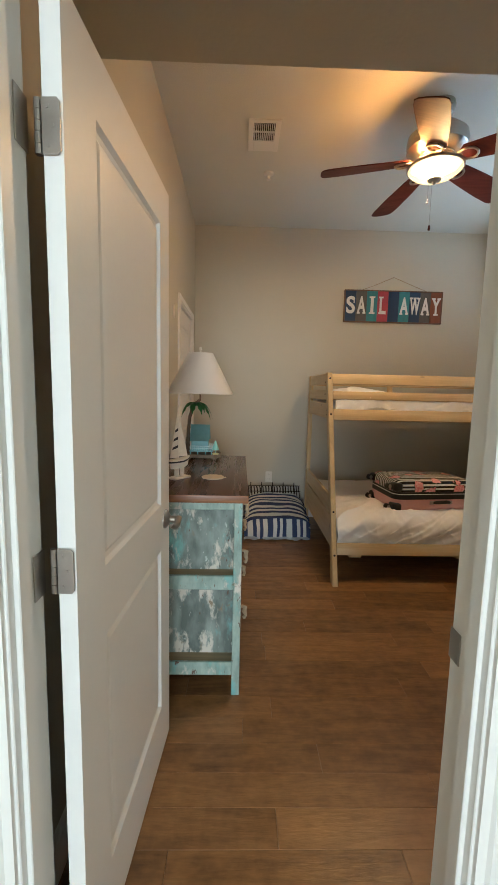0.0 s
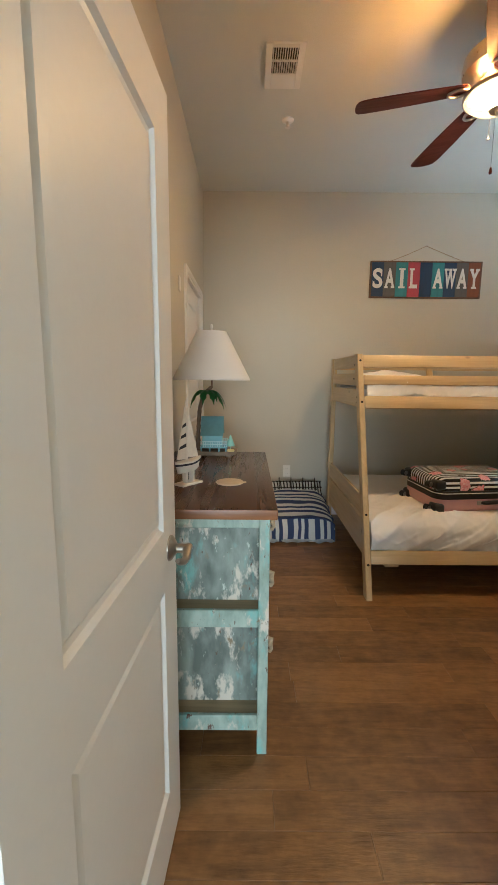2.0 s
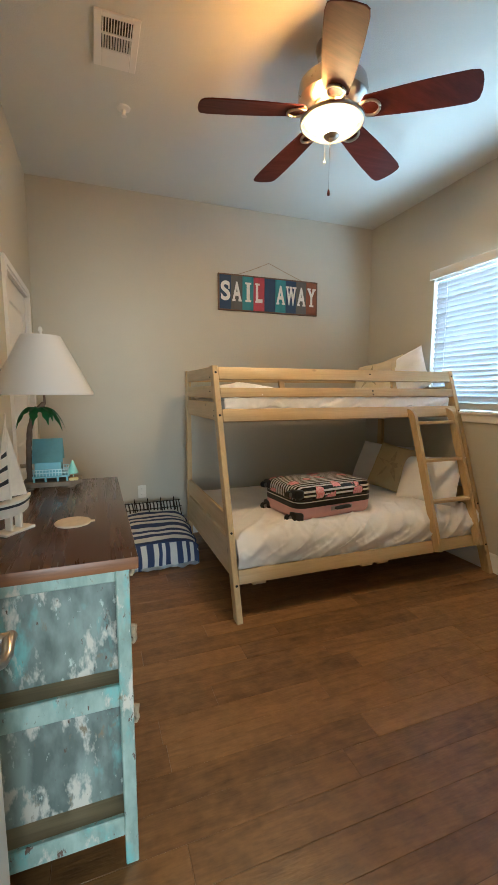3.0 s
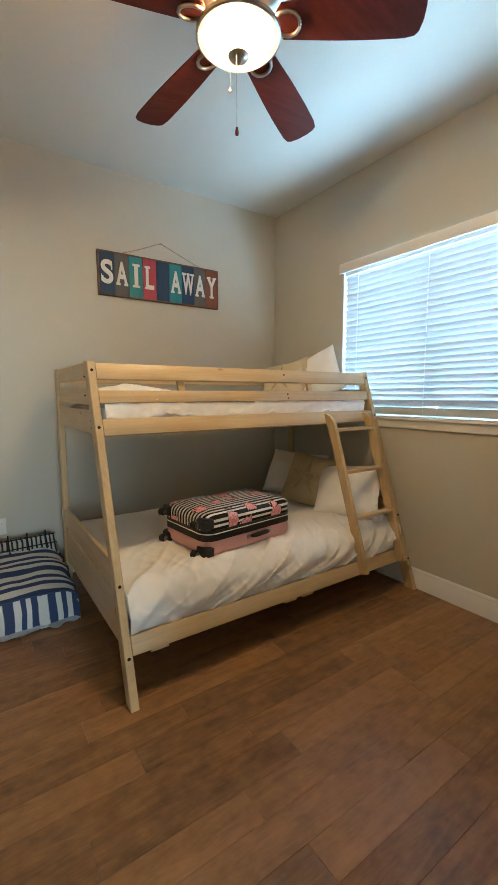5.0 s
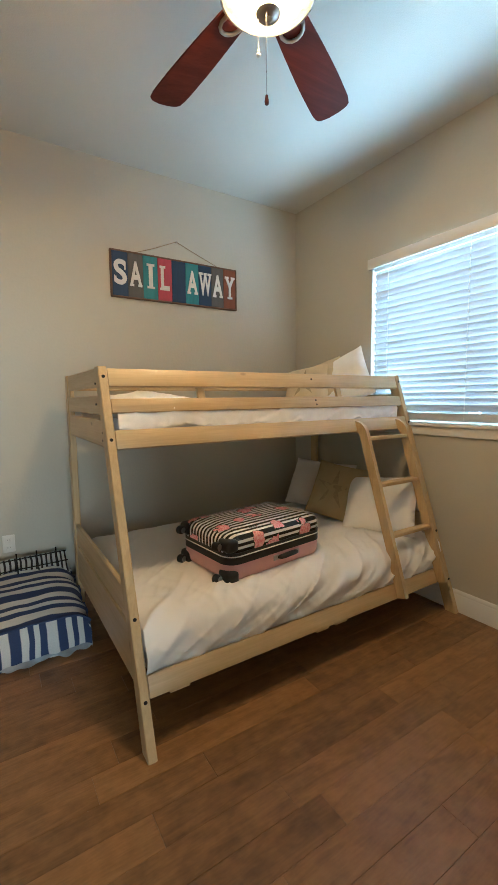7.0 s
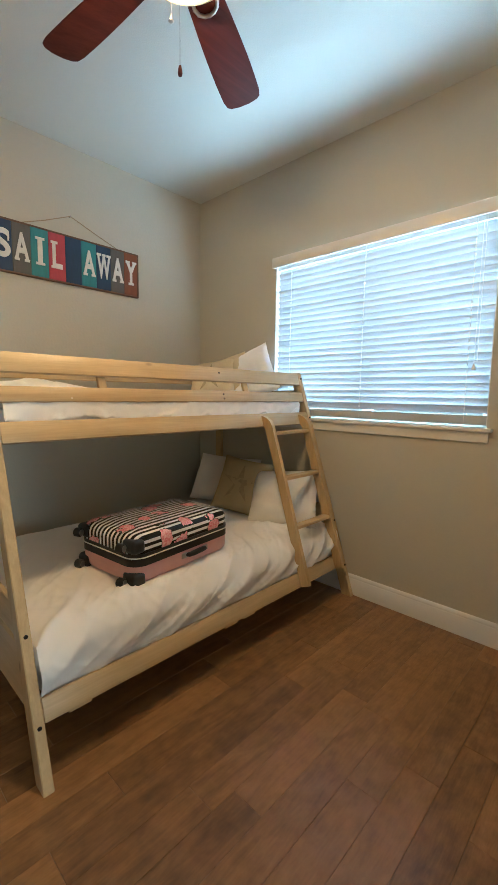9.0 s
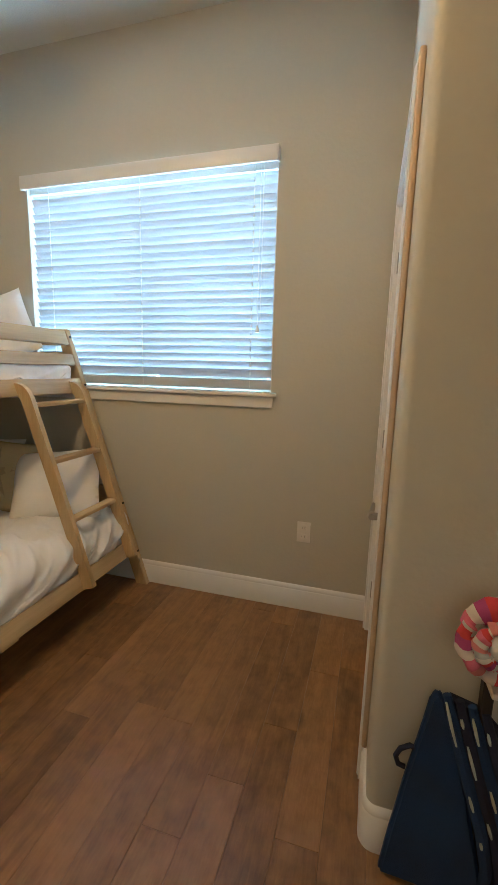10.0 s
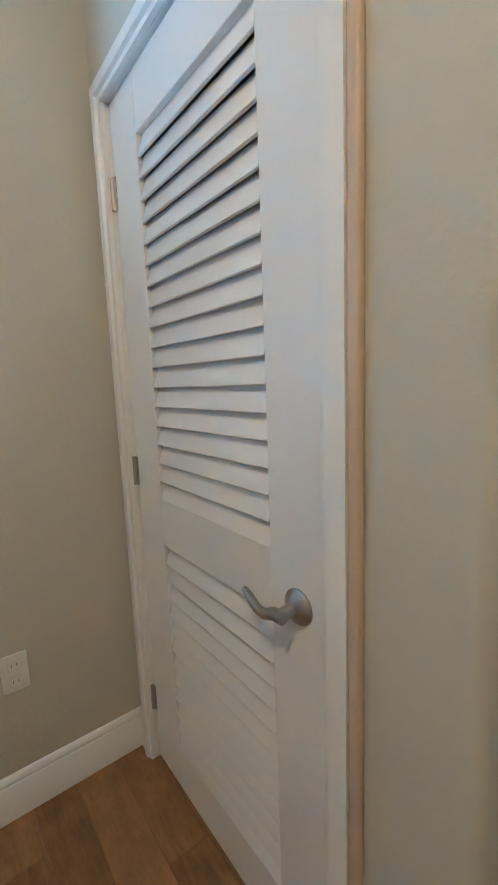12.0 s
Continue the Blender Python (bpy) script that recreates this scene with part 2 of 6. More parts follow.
def closet_wall():
    """The closet's front wall and its side, with a rounded outer corner."""
    bm = boxed(((CX1 + 0.02, YC - 0.11, 0), (XE, YC, ZC)), ((CX0 - 0.02, YC - 0.11, 2.06), (CX1 + 0.02, YC, ZC)))
    r, n = 0.028, 8
    arc = [(XC + r - r * math.sin(k / n * math.pi / 2), YC - r + r * math.cos(k / n * math.pi / 2)) for k in range(n + 1)]
    outline = [(CX0 - 0.02, YC - 0.11), (CX0 - 0.02, YC)] + arc + [(XC, YH), (XC + 0.11, YH), (XC + 0.11, YC - 0.11)]
    prism(bm, outline, ZC)
    return tagged(part("wall_closet", bm, WALL, smooth=30), "greige painted closet wall with a rounded plaster corner", "wall", kind="structure")


closet_wall()
tagged(part("wall_closet_back", boxed(((XC + 0.11, YC - 0.75, 0), (XE, YC - 0.70, ZC))), WALL), "plain closet back wall", "wall", kind="structure")
tagged(part("ceiling", boxed(((XW - 0.12, YC - 0.8, ZC), (XE + 0.14, YN + 0.12, ZC + 0.1))), CEIL, smooth=0), "matt off-white textured ceiling", "ceiling", kind="structure")
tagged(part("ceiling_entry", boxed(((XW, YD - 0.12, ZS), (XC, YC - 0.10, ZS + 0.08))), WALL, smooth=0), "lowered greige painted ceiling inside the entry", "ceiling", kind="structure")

# the hall outside the door, lit by a window behind the walker
wall("wall_hall", ((-1.75, -5.9, 0), (-1.65, YH, 2.7)), ((1.95, -5.9, 0), (2.05, YH, 2.7)), ((-1.65, -6.0, 0), (-1.4, -5.9, 2.7)), ((1.3, -6.0, 0), (1.95, -5.9, 2.7)),
     ((-1.4, -6.0, 0), (1.3, -5.9, 0.35)), ((-1.4, -6.0, 2.45), (1.3, -5.9, 2.7)), ((-1.65, YH, 0), (XW - 0.12, YH + 0.1, 2.7)), ((XC + 0.11, YH, 0), (1.95, YH + 0.1, 2.7)), ((XW, YH, ZS), (XC, YD - 0.02, 2.7)))
tagged(part("ceiling_hall", boxed(((-1.75, -6.0, 2.7), (2.05, YD - 0.02, 2.8))), CEIL, smooth=0), "plain hall ceiling", "ceiling", kind="structure")


def profile_run(bm, a, b, out, height=0.14, thick=0.015, z0=0.0):
    """A baseboard from a to b (x, y) standing off along out, with a stepped cap."""
    ax, ay, bx, by, ox, oy = *a, *b, *out
    prof = [(0, 0), (thick, 0), (thick, height * 0.78), (thick * 0.75, height * 0.82), (thick * 0.8, height * 0.88), (thick * 0.35, height * 0.97), (0, height)]
    p = [bm.verts.new((ax + ox * t, ay + oy * t, z0 + h)) for t, h in prof]
    q = [bm.verts.new((bx + ox * t, by + oy * t, z0 + h)) for t, h in prof]
    for k in range(len(prof)):
        j = (k + 1) % len(prof)
        bm.faces.new((p[k], p[j], q[j], q[k]))
    bm.faces.new(p[::-1])
    bm.faces.new(q)


def baseboard(name, *runs):
    bm = bmesh.new()
    for a, b, out in runs:
        profile_run(bm, a, b, out)
    return tagged(part(name, bm, TRIM), "white painted baseboard with a moulded top edge", "baseboard", kind="structure")


baseboard("baseboard_north", ((XW, YN), (XE, YN), (0, -1)))
baseboard("baseboard_east", ((XE, YC), (XE, YN - 0.015), (-1, 0)))
baseboard("baseboard_west", ((XW, YD), (XW, SY0 - 0.07), (1, 0)), ((XW, SY1 + 0.07), (XW, YN - 0.015), (1, 0)))
baseboard("baseboard_closet", ((CX1 + 0.06, YC), (XE - 0.015, YC), (0, 1)))


def corner_baseboard():
    """One baseboard that runs round the rounded corner of the closet wall."""
    r, height, thick = 0.028, 0.14, 0.015
    prof = [(0, 0), (thick, 0), (thick, height * 0.78), (thick * 0.75, height * 0.82), (thick * 0.8, height * 0.88), (thick * 0.35, height * 0.97), (0, height)]
    path = [((CX0 - 0.06, YC), (0, 1))]
    for k in range(9):
        a = k / 8 * math.pi / 2
        path.append(((XC + r - r * math.sin(a), YC - r + r * math.cos(a)), (-math.sin(a), math.cos(a))))
    path.append(((XC, YD), (-1, 0)))
    bm = bmesh.new()
    rings = [[bm.verts.new((x + ox * t, y + oy * t, h)) for t, h in prof] for (x, y), (ox, oy) in path]
    for p, q in zip(rings, rings[1:]):
        for k in range(len(prof)):
            j = (k + 1) % len(prof)
            bm.faces.new((p[k], p[j], q[j], q[k]))
    bm.faces.new(rings[0])
    bm.faces.new(rings[-1][::-1])
    return tagged(part("baseboard_corner", bm, TRIM), "white painted baseboard bent round the rounded corner", "baseboard", kind="structure")


corner_baseboard()
baseboard("baseboard_entry", ((DX1 + 0.08, YD), (XC - 0.015, YD), (0, 1)))


def casing(name, axis, face, out, lo, hi, top, width=0.057, thick=0.018, label="white painted door casing with a moulded edge"):
    """Casing round an opening from lo to hi along the axis (0: x, 1: y), standing off the wall face."""
    bm = bmesh.new()
    steps = [(0.0, thick * 0.55), (0.22, thick * 0.62), (0.30, thick * 0.95), (0.62, thick), (0.80, thick * 0.80), (1.0, thick * 0.78)]

    def put(u, w, z):
        return bm.verts.new((u, face + out * w, z) if axis == 0 else (face + out * w, u, z))

    rows = []
    for s, t in [(0.0, 0.0)] + steps + [(1.0, 0.0)]:
        d = s * width
        rows.append([put(lo - d, t, 0), put(lo - d, t, top + d), put(hi + d, t, top + d), put(hi + d, t, 0)])
    for a, b in zip(rows, rows[1:]):
        for k in range(3):
            bm.faces.new((a[k], a[k + 1], b[k + 1], b[k]))
    for k in (0, 3):
        bm.faces.new([r[k] for r in rows])
    return tagged(part(name, bm, TRIM), label, "door casing", kind="structure")


def jamb(name, axis, lo, hi, top, d0, d1, stop):
    """Liner boards of an opening through a wall from d0 to d1, with a door stop."""
    def span(u0, u1, e0, e1, z0, z1):
        return ((u0, e0, z0), (u1, e1, z1)) if axis == 0 else ((e0, u0, z0), (e1, u1, z1))
    s0, s1 = stop
    bm = boxed(span(lo - 0.019, lo, d0, d1, 0, top), span(hi, hi + 0.019, d0, d1, 0, top), span(lo - 0.019, hi + 0.019, d0, d1, top, top + 0.019),
               span(lo, lo + 0.011, s0, s1, 0, top), span(hi - 0.011, hi, s0, s1, 0, top), span(lo + 0.011, hi - 0.011, s0, s1, top - 0.011, top), bevel=0.002)
    return tagged(part(name, bm, TRIM), "white painted door jamb with a stop", "door jamb", kind="structure")


casing("casing_entry_hall", 0, YH, -1, DX0 - 0.006, DX1 + 0.006, DTOP + 0.006, 0.075)
casing("casing_entry_room", 0, YD, 1, DX0 - 0.006, DX1 + 0.006, DTOP + 0.006)
jamb("jamb_entry", 0, DX0, DX1, DTOP, YH, YD, (0.797, 0.834))
casing("casing_closet", 0, YC, 1, CX0 - 0.004, CX1 + 0.002, 2.042, 0.052, 0.024)
jamb("jamb_closet", 0, CX0, CX1, 2.042, YC - 0.11, YC, (1.555, 1.572))
casing("casing_side", 1, XW, 1, SY0, SY1, 2.042, 0.06, 0.022)
jamb("jamb_side", 1, SY0, SY1, 2.042, XW - 0.12, XW, (-0.50, -0.485))


# ---- doors ----
def slab(bm, w, t, h, panels, inset=0.011, ease=0.028):
    """A moulded door: the front face lies at y = 0, the body behind it; panels are (x0, z0, x1, z1)."""
    xs = sorted({0, w, *[p[0] for p in panels], *[p[2] for p in panels]})
    zs = sorted({0, h, *[p[1] for p in panels], *[p[3] for p in panels]})
    for side, flip in ((0.0, 1), (t, -1)):
        for x0, x1 in zip(xs, xs[1:]):
            for z0, z1 in zip(zs, zs[1:]):
                if any(p[0] <= x0 and x1 <= p[2] and p[1] <= z0 and z1 <= p[3] for p in panels):
                    continue
                bm.faces.new([bm.verts.new((x, side, z)) for x, z in ((x0, z0), (x1, z0), (x1, z1), (x0, z1))])
        for x0, z0, x1, z1 in panels:
            rings = []
            for d, dep in ((0, 0), (ease * 0.25, inset * 0.75), (ease * 0.55, inset), (ease * 0.9, inset * 0.45), (ease * 1.5, inset * 0.35)):
                rings.append([bm.verts.new((x, side + flip * dep, z)) for x, z in ((x0 + d, z0 + d), (x1 - d, z0 + d), (x1 - d, z1 - d), (x0 + d, z1 - d))])
            for a, b in zip(rings, rings[1:]):
                for k in range(4):
                    bm.faces.new((a[k], a[(k + 1) % 4], b[(k + 1) % 4], b[k]))
            bm.faces.new(rings[-1])
    for x0, x1, z0, z1 in ((0, 0, 0, h), (w, w, 0, h)):
        bm.faces.new([bm.verts.new(c) for c in ((x0, 0, z0), (x0, t, z0), (x0, t, z1), (x0, 0, z1))])
    for z in (0, h):
        bm.faces.new([bm.verts.new(c) for c in ((0, 0, z), (w, 0, z), (w, t, z), (0, t, z))])
    bmesh.ops.remove_doubles(bm, verts=bm.verts, dist=0.0004)


def lever(parent, x, z, side, reach):
    """A nickel lever handle: round rose, neck and a wavy lever, standing off along y by the side's sign."""
    bm = bmesh.new()
    turn = pose(x, 0, z, -90 if side > 0 else 90)
    lathe(bm, [(0, 0), (0.034, 0), (0.034, 0.004), (0.031, 0.008), (0.018, 0.017), (0.0125, 0.020), (0.0125, 0.052), (0, 0.052)], m=turn, segments=24)
    handle = part("door_handle", bm, NICKEL, parent, "brushed nickel lever handle")
    bm = bmesh.new()
    s = 1 if reach > 0 else -1
    pts = [(x - s * 0.012, side * 0.050, z), (x + s * 0.012, side * 0.050, z), (x + s * 0.035, side * 0.053, z - 0.010), (x + s * 0.06, side * 0.051, z - 0.010), (x + s * 0.085, side * 0.047, z + 0.001), (x + s * abs(reach), side * 0.045, z + 0.010)]
    vs = tube(bm, pts, [0.011, 0.012, 0.0105, 0.009, 0.009, 0.006], 12)
    part("lever", bm, NICKEL, handle)
    return handle


def entry_door():
    door = thing("door_1", (-0.253, 0.905, 0.012), "white two-panel interior door standing open", "door", kind="structure", turn=86.6)
    bm = bmesh.new()
    slab(bm, 0.764, 0.035, 2.018, [(0.142, 0.195, 0.642, 0.795), (0.140, 0.958, 0.645, 1.885)], 0.013, 0.034)
    part("door_leaf", bm, DOOR, door, smooth=0)
    lever(door, 0.70, 0.893, -1, -0.10)
    lever(door, 0.70, 0.893, 1, -0.10)
    for z in (1.788, 1.010, 0.24):
        bm = bmesh.new()
        prism(bm, [(0, -0.044), (0.026, -0.044), (0.031, -0.038), (0.031, 0.038), (0.026, 0.044), (0, 0.044)], 0.0025, m=Matrix.Translation((-0.0045, 0.033, z)) @ pose(0, 0, 0, 90, 0, 0) @ pose(0, 0, 0, 0, -90, 0) @ pose(0, 0, 0, 0, 0, 0))
        leaf = part("hinge", bm, STEEL, door, "satin steel butt hinge")
        bm = bmesh.new()
        for k in range(5):
            rod(bm, (-0.004, 0.041, z - 0.044 + k * 0.0176), (-0.004, 0.041, z - 0.0274 + k * 0.0176), 0.0062)
        part("knuckle", bm, STEEL, leaf)
        bm = bmesh.new()
        for dz, dx in ((-0.03, 0.012), (0.0, 0.020), (0.03, 0.012)):
            rod(bm, (-0.0045, 0.035 - dx, z + dz), (-0.0085, 0.035 - dx, z + dz), 0.0034, 8)
        part("screw", bm, STEEL, leaf)
    return door


entry_door()
# Separate tan strip added along the casing's outer edge.
bm = bmesh.new()
box(bm, (CX0 - 0.0790, YC + 0.0005, 0.142), (CX0 - 0.0565, YC + 0.0170, 2.096), 0.006, segments=3)
tagged(part("trim_closet_edge", bm, TAN, smooth=50), "tan edge strip along the closet door casing", "trim", kind="structure")
# hinge leaves and strike plate let into the jamb
bm = boxed(*[((DX0 + 0.0005, YD - 0.038, z - 0.044), (DX0 + 0.003, YD + 0.004, z + 0.044)) for z in (1.800, 1.022, 0.252)], bevel=0.001)
tagged(part("hinge_leaf", bm, STEEL), "satin steel hinge leaves on the door jamb", "hinge", kind="structure")
bm = boxed(((DX1 - 0.003, YD - 0.034, 0.857), (DX1 - 0.0005, YD + 0.003, 0.920)), bevel=0.001)
strike = tagged(part("strike_plate", bm, STEEL), "steel strike plate in the door jamb", "strike plate", kind="structure")


def closet_door():
    w, t, h = CX1 - CX0 - 0.008, 0.035, 2.026
    door = thing("door_2", (CX1 - 0.004, YC - 0.012, 0.012), "white louvred closet door, closed", "door", kind="structure", turn=180)
    x0, x1 = 0.156, w - 0.148
    lo, hi = (0.148, 0.800), (0.940, 1.884)
    for name, a, b in (("stile", (0, 0, 0), (x0, t, h)), ("stile", (x1, 0, 0), (w, t, h)), ("rail", (x0, 0, 0), (x1, t, lo[0])), ("rail", (x0, 0, lo[1]), (x1, t, hi[0])), ("rail", (x0, 0, hi[1]), (x1, t, h))):
        bm = bmesh.new()
        box(bm, a, b, 0.0015)
        part(name, bm, DOOR, door)
    for z0, z1 in (lo, hi):
        n = round((z1 - z0) / 0.0525)
        for k in range(n):
            z = z0 + (k + 0.5) * (z1 - z0) / n
            bm = bmesh.new()
            box(bm, (x0 + 0.001, -0.031, -0.0042), (x1 - 0.001, 0.031, 0.0042), 0.003, Matrix.Translation((0, 0.0125, z)) @ pose(0, 0, 0, 72), 2)
            part("louvre_slat", bm, DOOR, door)
    lever(door, w - 0.072, 0.850, -1, -0.105)
    for z in (1.795, 1.0, 0.222):
        bm = bmesh.new()
        rod(bm, (-0.003, -0.006, z - 0.044), (-0.003, -0.006, z + 0.044), 0.007)
        box(bm, (-0.001, -0.003, z - 0.044), (0.012, -0.0005, z + 0.044))
        part("hinge", bm, STEEL, door, "satin steel butt hinge")
    bm = boxed(((w + 0.0002, 0.006, 0.835), (w + 0.002, 0.03, 0.90)))
    part("latch_plate", bm, STEEL, door)


closet_door()
side = thing("door_3", (XW - 0.012, SY0 + 0.004, 0.012), "white two-panel door, closed", "door", kind="structure", turn=90)
bm = bmesh.new()
slab(bm, SY1 - SY0 - 0.008, 0.035, 2.026, [(0.12, 0.25, 0.69, 0.85), (0.12, 1.0, 0.69, 1.89)])
part("door_leaf", bm, DOOR, side, smooth=0)
lever(side, 0.06, 0.9, -1, 0.1)


# ---- window with blinds ----
def window():
    win = thing("window_1", (XE, (WY0 + WY1) / 2, WZ0), "white window with lowered slatted blinds letting daylight through", "window", kind="structure")
    hw, h = (WY1 - WY0) / 2, WZ1 - WZ0
    bm = boxed(((0.085, -hw, 0), (0.13, -hw + 0.045, h)), ((0.085, hw - 0.045, 0), (0.13, hw, h)), ((0.085, -hw + 0.045, 0), (0.13, hw - 0.045, 0.045)), ((0.085, -hw + 0.045, h - 0.045), (0.13, hw - 0.045, h)), ((0.09, -0.03, 0.045), (0.125, 0.03, h - 0.045)), bevel=0.002)
    part("window_frame", bm, TRIM, win)
    bm = boxed(((0.0, -hw, 0.0), (0.084, -hw + 0.004, h)), ((0.0, hw - 0.004, 0.0), (0.084, hw, h)), ((0.0, -hw + 0.004, h - 0.004), (0.084, hw - 0.004, h)))
    part("reveal", bm, TRIM, win)
    bm = bmesh.new()
    box(bm, (-0.034, -hw - 0.03, -0.022), (0.084, hw + 0.03, -0.0005), 0.006, segments=3)
    part("window_sill", bm, TRIM, win)
    bm = bmesh.new()
    box(bm, (-0.016, -hw - 0.012, -0.082), (-0.0005, hw + 0.012, -0.022), 0.004)
    part("apron", bm, TRIM, win)
    return win


window()


def blinds():
    y0, y1 = WY0 + 0.005, WY1 - 0.005
    b = thing("window_blind", (XE + 0.02, (y0 + y1) / 2, WZ0), "lowered white slatted blind with tilted slats and valance", "blind")
    hw, h = (y1 - y0) / 2, WZ1 - WZ0
    bm = bmesh.new()
    box(bm, (-0.066, -hw - 0.012, h - 0.068), (-0.054, hw + 0.012, h + 0.006), 0.004, segments=2)
    box(bm, (-0.066, -hw - 0.012, h - 0.060), (-0.022, -hw - 0.003, h + 0.004), 0.002)
    box(bm, (-0.066, hw + 0.003, h - 0.060), (-0.022, hw + 0.012, h + 0.004), 0.002)
    part("valance", bm, TRIM, b)
    bm = boxed(((0.0, -hw, h - 0.075), (0.045, hw, h - 0.008)))
    part("head_rail", bm, TRIM, b)
    n, pitch = 25, 0.0415
    slat = bmesh.new()
    cols = 7
    verts = [[slat.verts.new((-0.025 + 0.05 * k / (cols - 1), y, 0.0028 * (1 - (2 * k / (cols - 1) - 1) ** 2))) for k in range(cols)] for y in (-hw, hw)]
    low = [[slat.verts.new(v.co - Vector((0, 0, 0.0024))) for v in row] for row in verts]
    for k in range(cols - 1):
        slat.faces.new((verts[0][k], verts[0][k + 1], verts[1][k + 1], verts[1][k]))
        slat.faces.new((low[0][k], low[1][k], low[1][k + 1], low[0][k + 1]))
    for e in (0, 1):
        for k in range(cols - 1):
            slat.faces.new((verts[e][k], low[e][k], low[e][k + 1], verts[e][k + 1]))
    for k in (0, cols - 1):
        slat.faces.new((verts[0][k], verts[1][k], low[1][k], low[0][k]))
    me = finish("slat", slat, BLIND, 40)
    for k in range(n):
        ob = new("slat", me)
        ob.parent = b
        ob.matrix_local = pose(0.022, 0, 0.098 + k * pitch, 0.15 * math.sin(k * 2.1), -SLAT_TILT + 1.2 * math.sin(k * 1.7), 0)
    bm = bmesh.new()
    box(bm, (0.002, -hw, 0.012), (0.040, hw, 0.066), 0.006, segments=2)
    part("bottom_rail", bm, BLIND, b)
    for y in (-0.63, 0.02, 0.62):
        bm = bmesh.new()
        rod(bm, (-0.002, y, 0.02), (-0.002, y, h - 0.05), 0.0011, 5)
        rod(bm, (0.046, y, 0.02), (0.046, y, h - 0.05), 0.0011, 5)
        # White nubs stand for daylight glinting through the slats' cord holes.
        for k in range(n):
            box(bm, (-0.0048, y - 0.0045, 0.090 + k * pitch), (-0.0018, y + 0.0045, 0.103 + k * pitch), 0.001)
        part("cord_and_hole_glints", bm, TRIM, b)
    bm = bmesh.new()
    rod(bm, (-0.012, -hw + 0.085, 0.34), (-0.012, -hw + 0.085, h - 0.06), 0.0016, 6)
    rod(bm, (-0.012, -hw + 0.070, 0.36), (-0.012, -hw + 0.070, h - 0.06), 0.0016, 6)
    part("pull_cord", bm, TRIM, b)
    bm = bmesh.new()
    lathe(bm, [(0, 0), (0.011, 0.002), (0.012, 0.012), (0.005, 0.034), (0, 0.036)], (-0.012, -hw + 0.085, 0.31), 12)
    part("tassel", bm, PLATE, b)


SLAT_TILT = -66
blinds()


# ---- bunk bed ----
FY0, SLOPE = 2.936, 1 / 3.0


def front_y(z):
    return FY0 + SLOPE * z


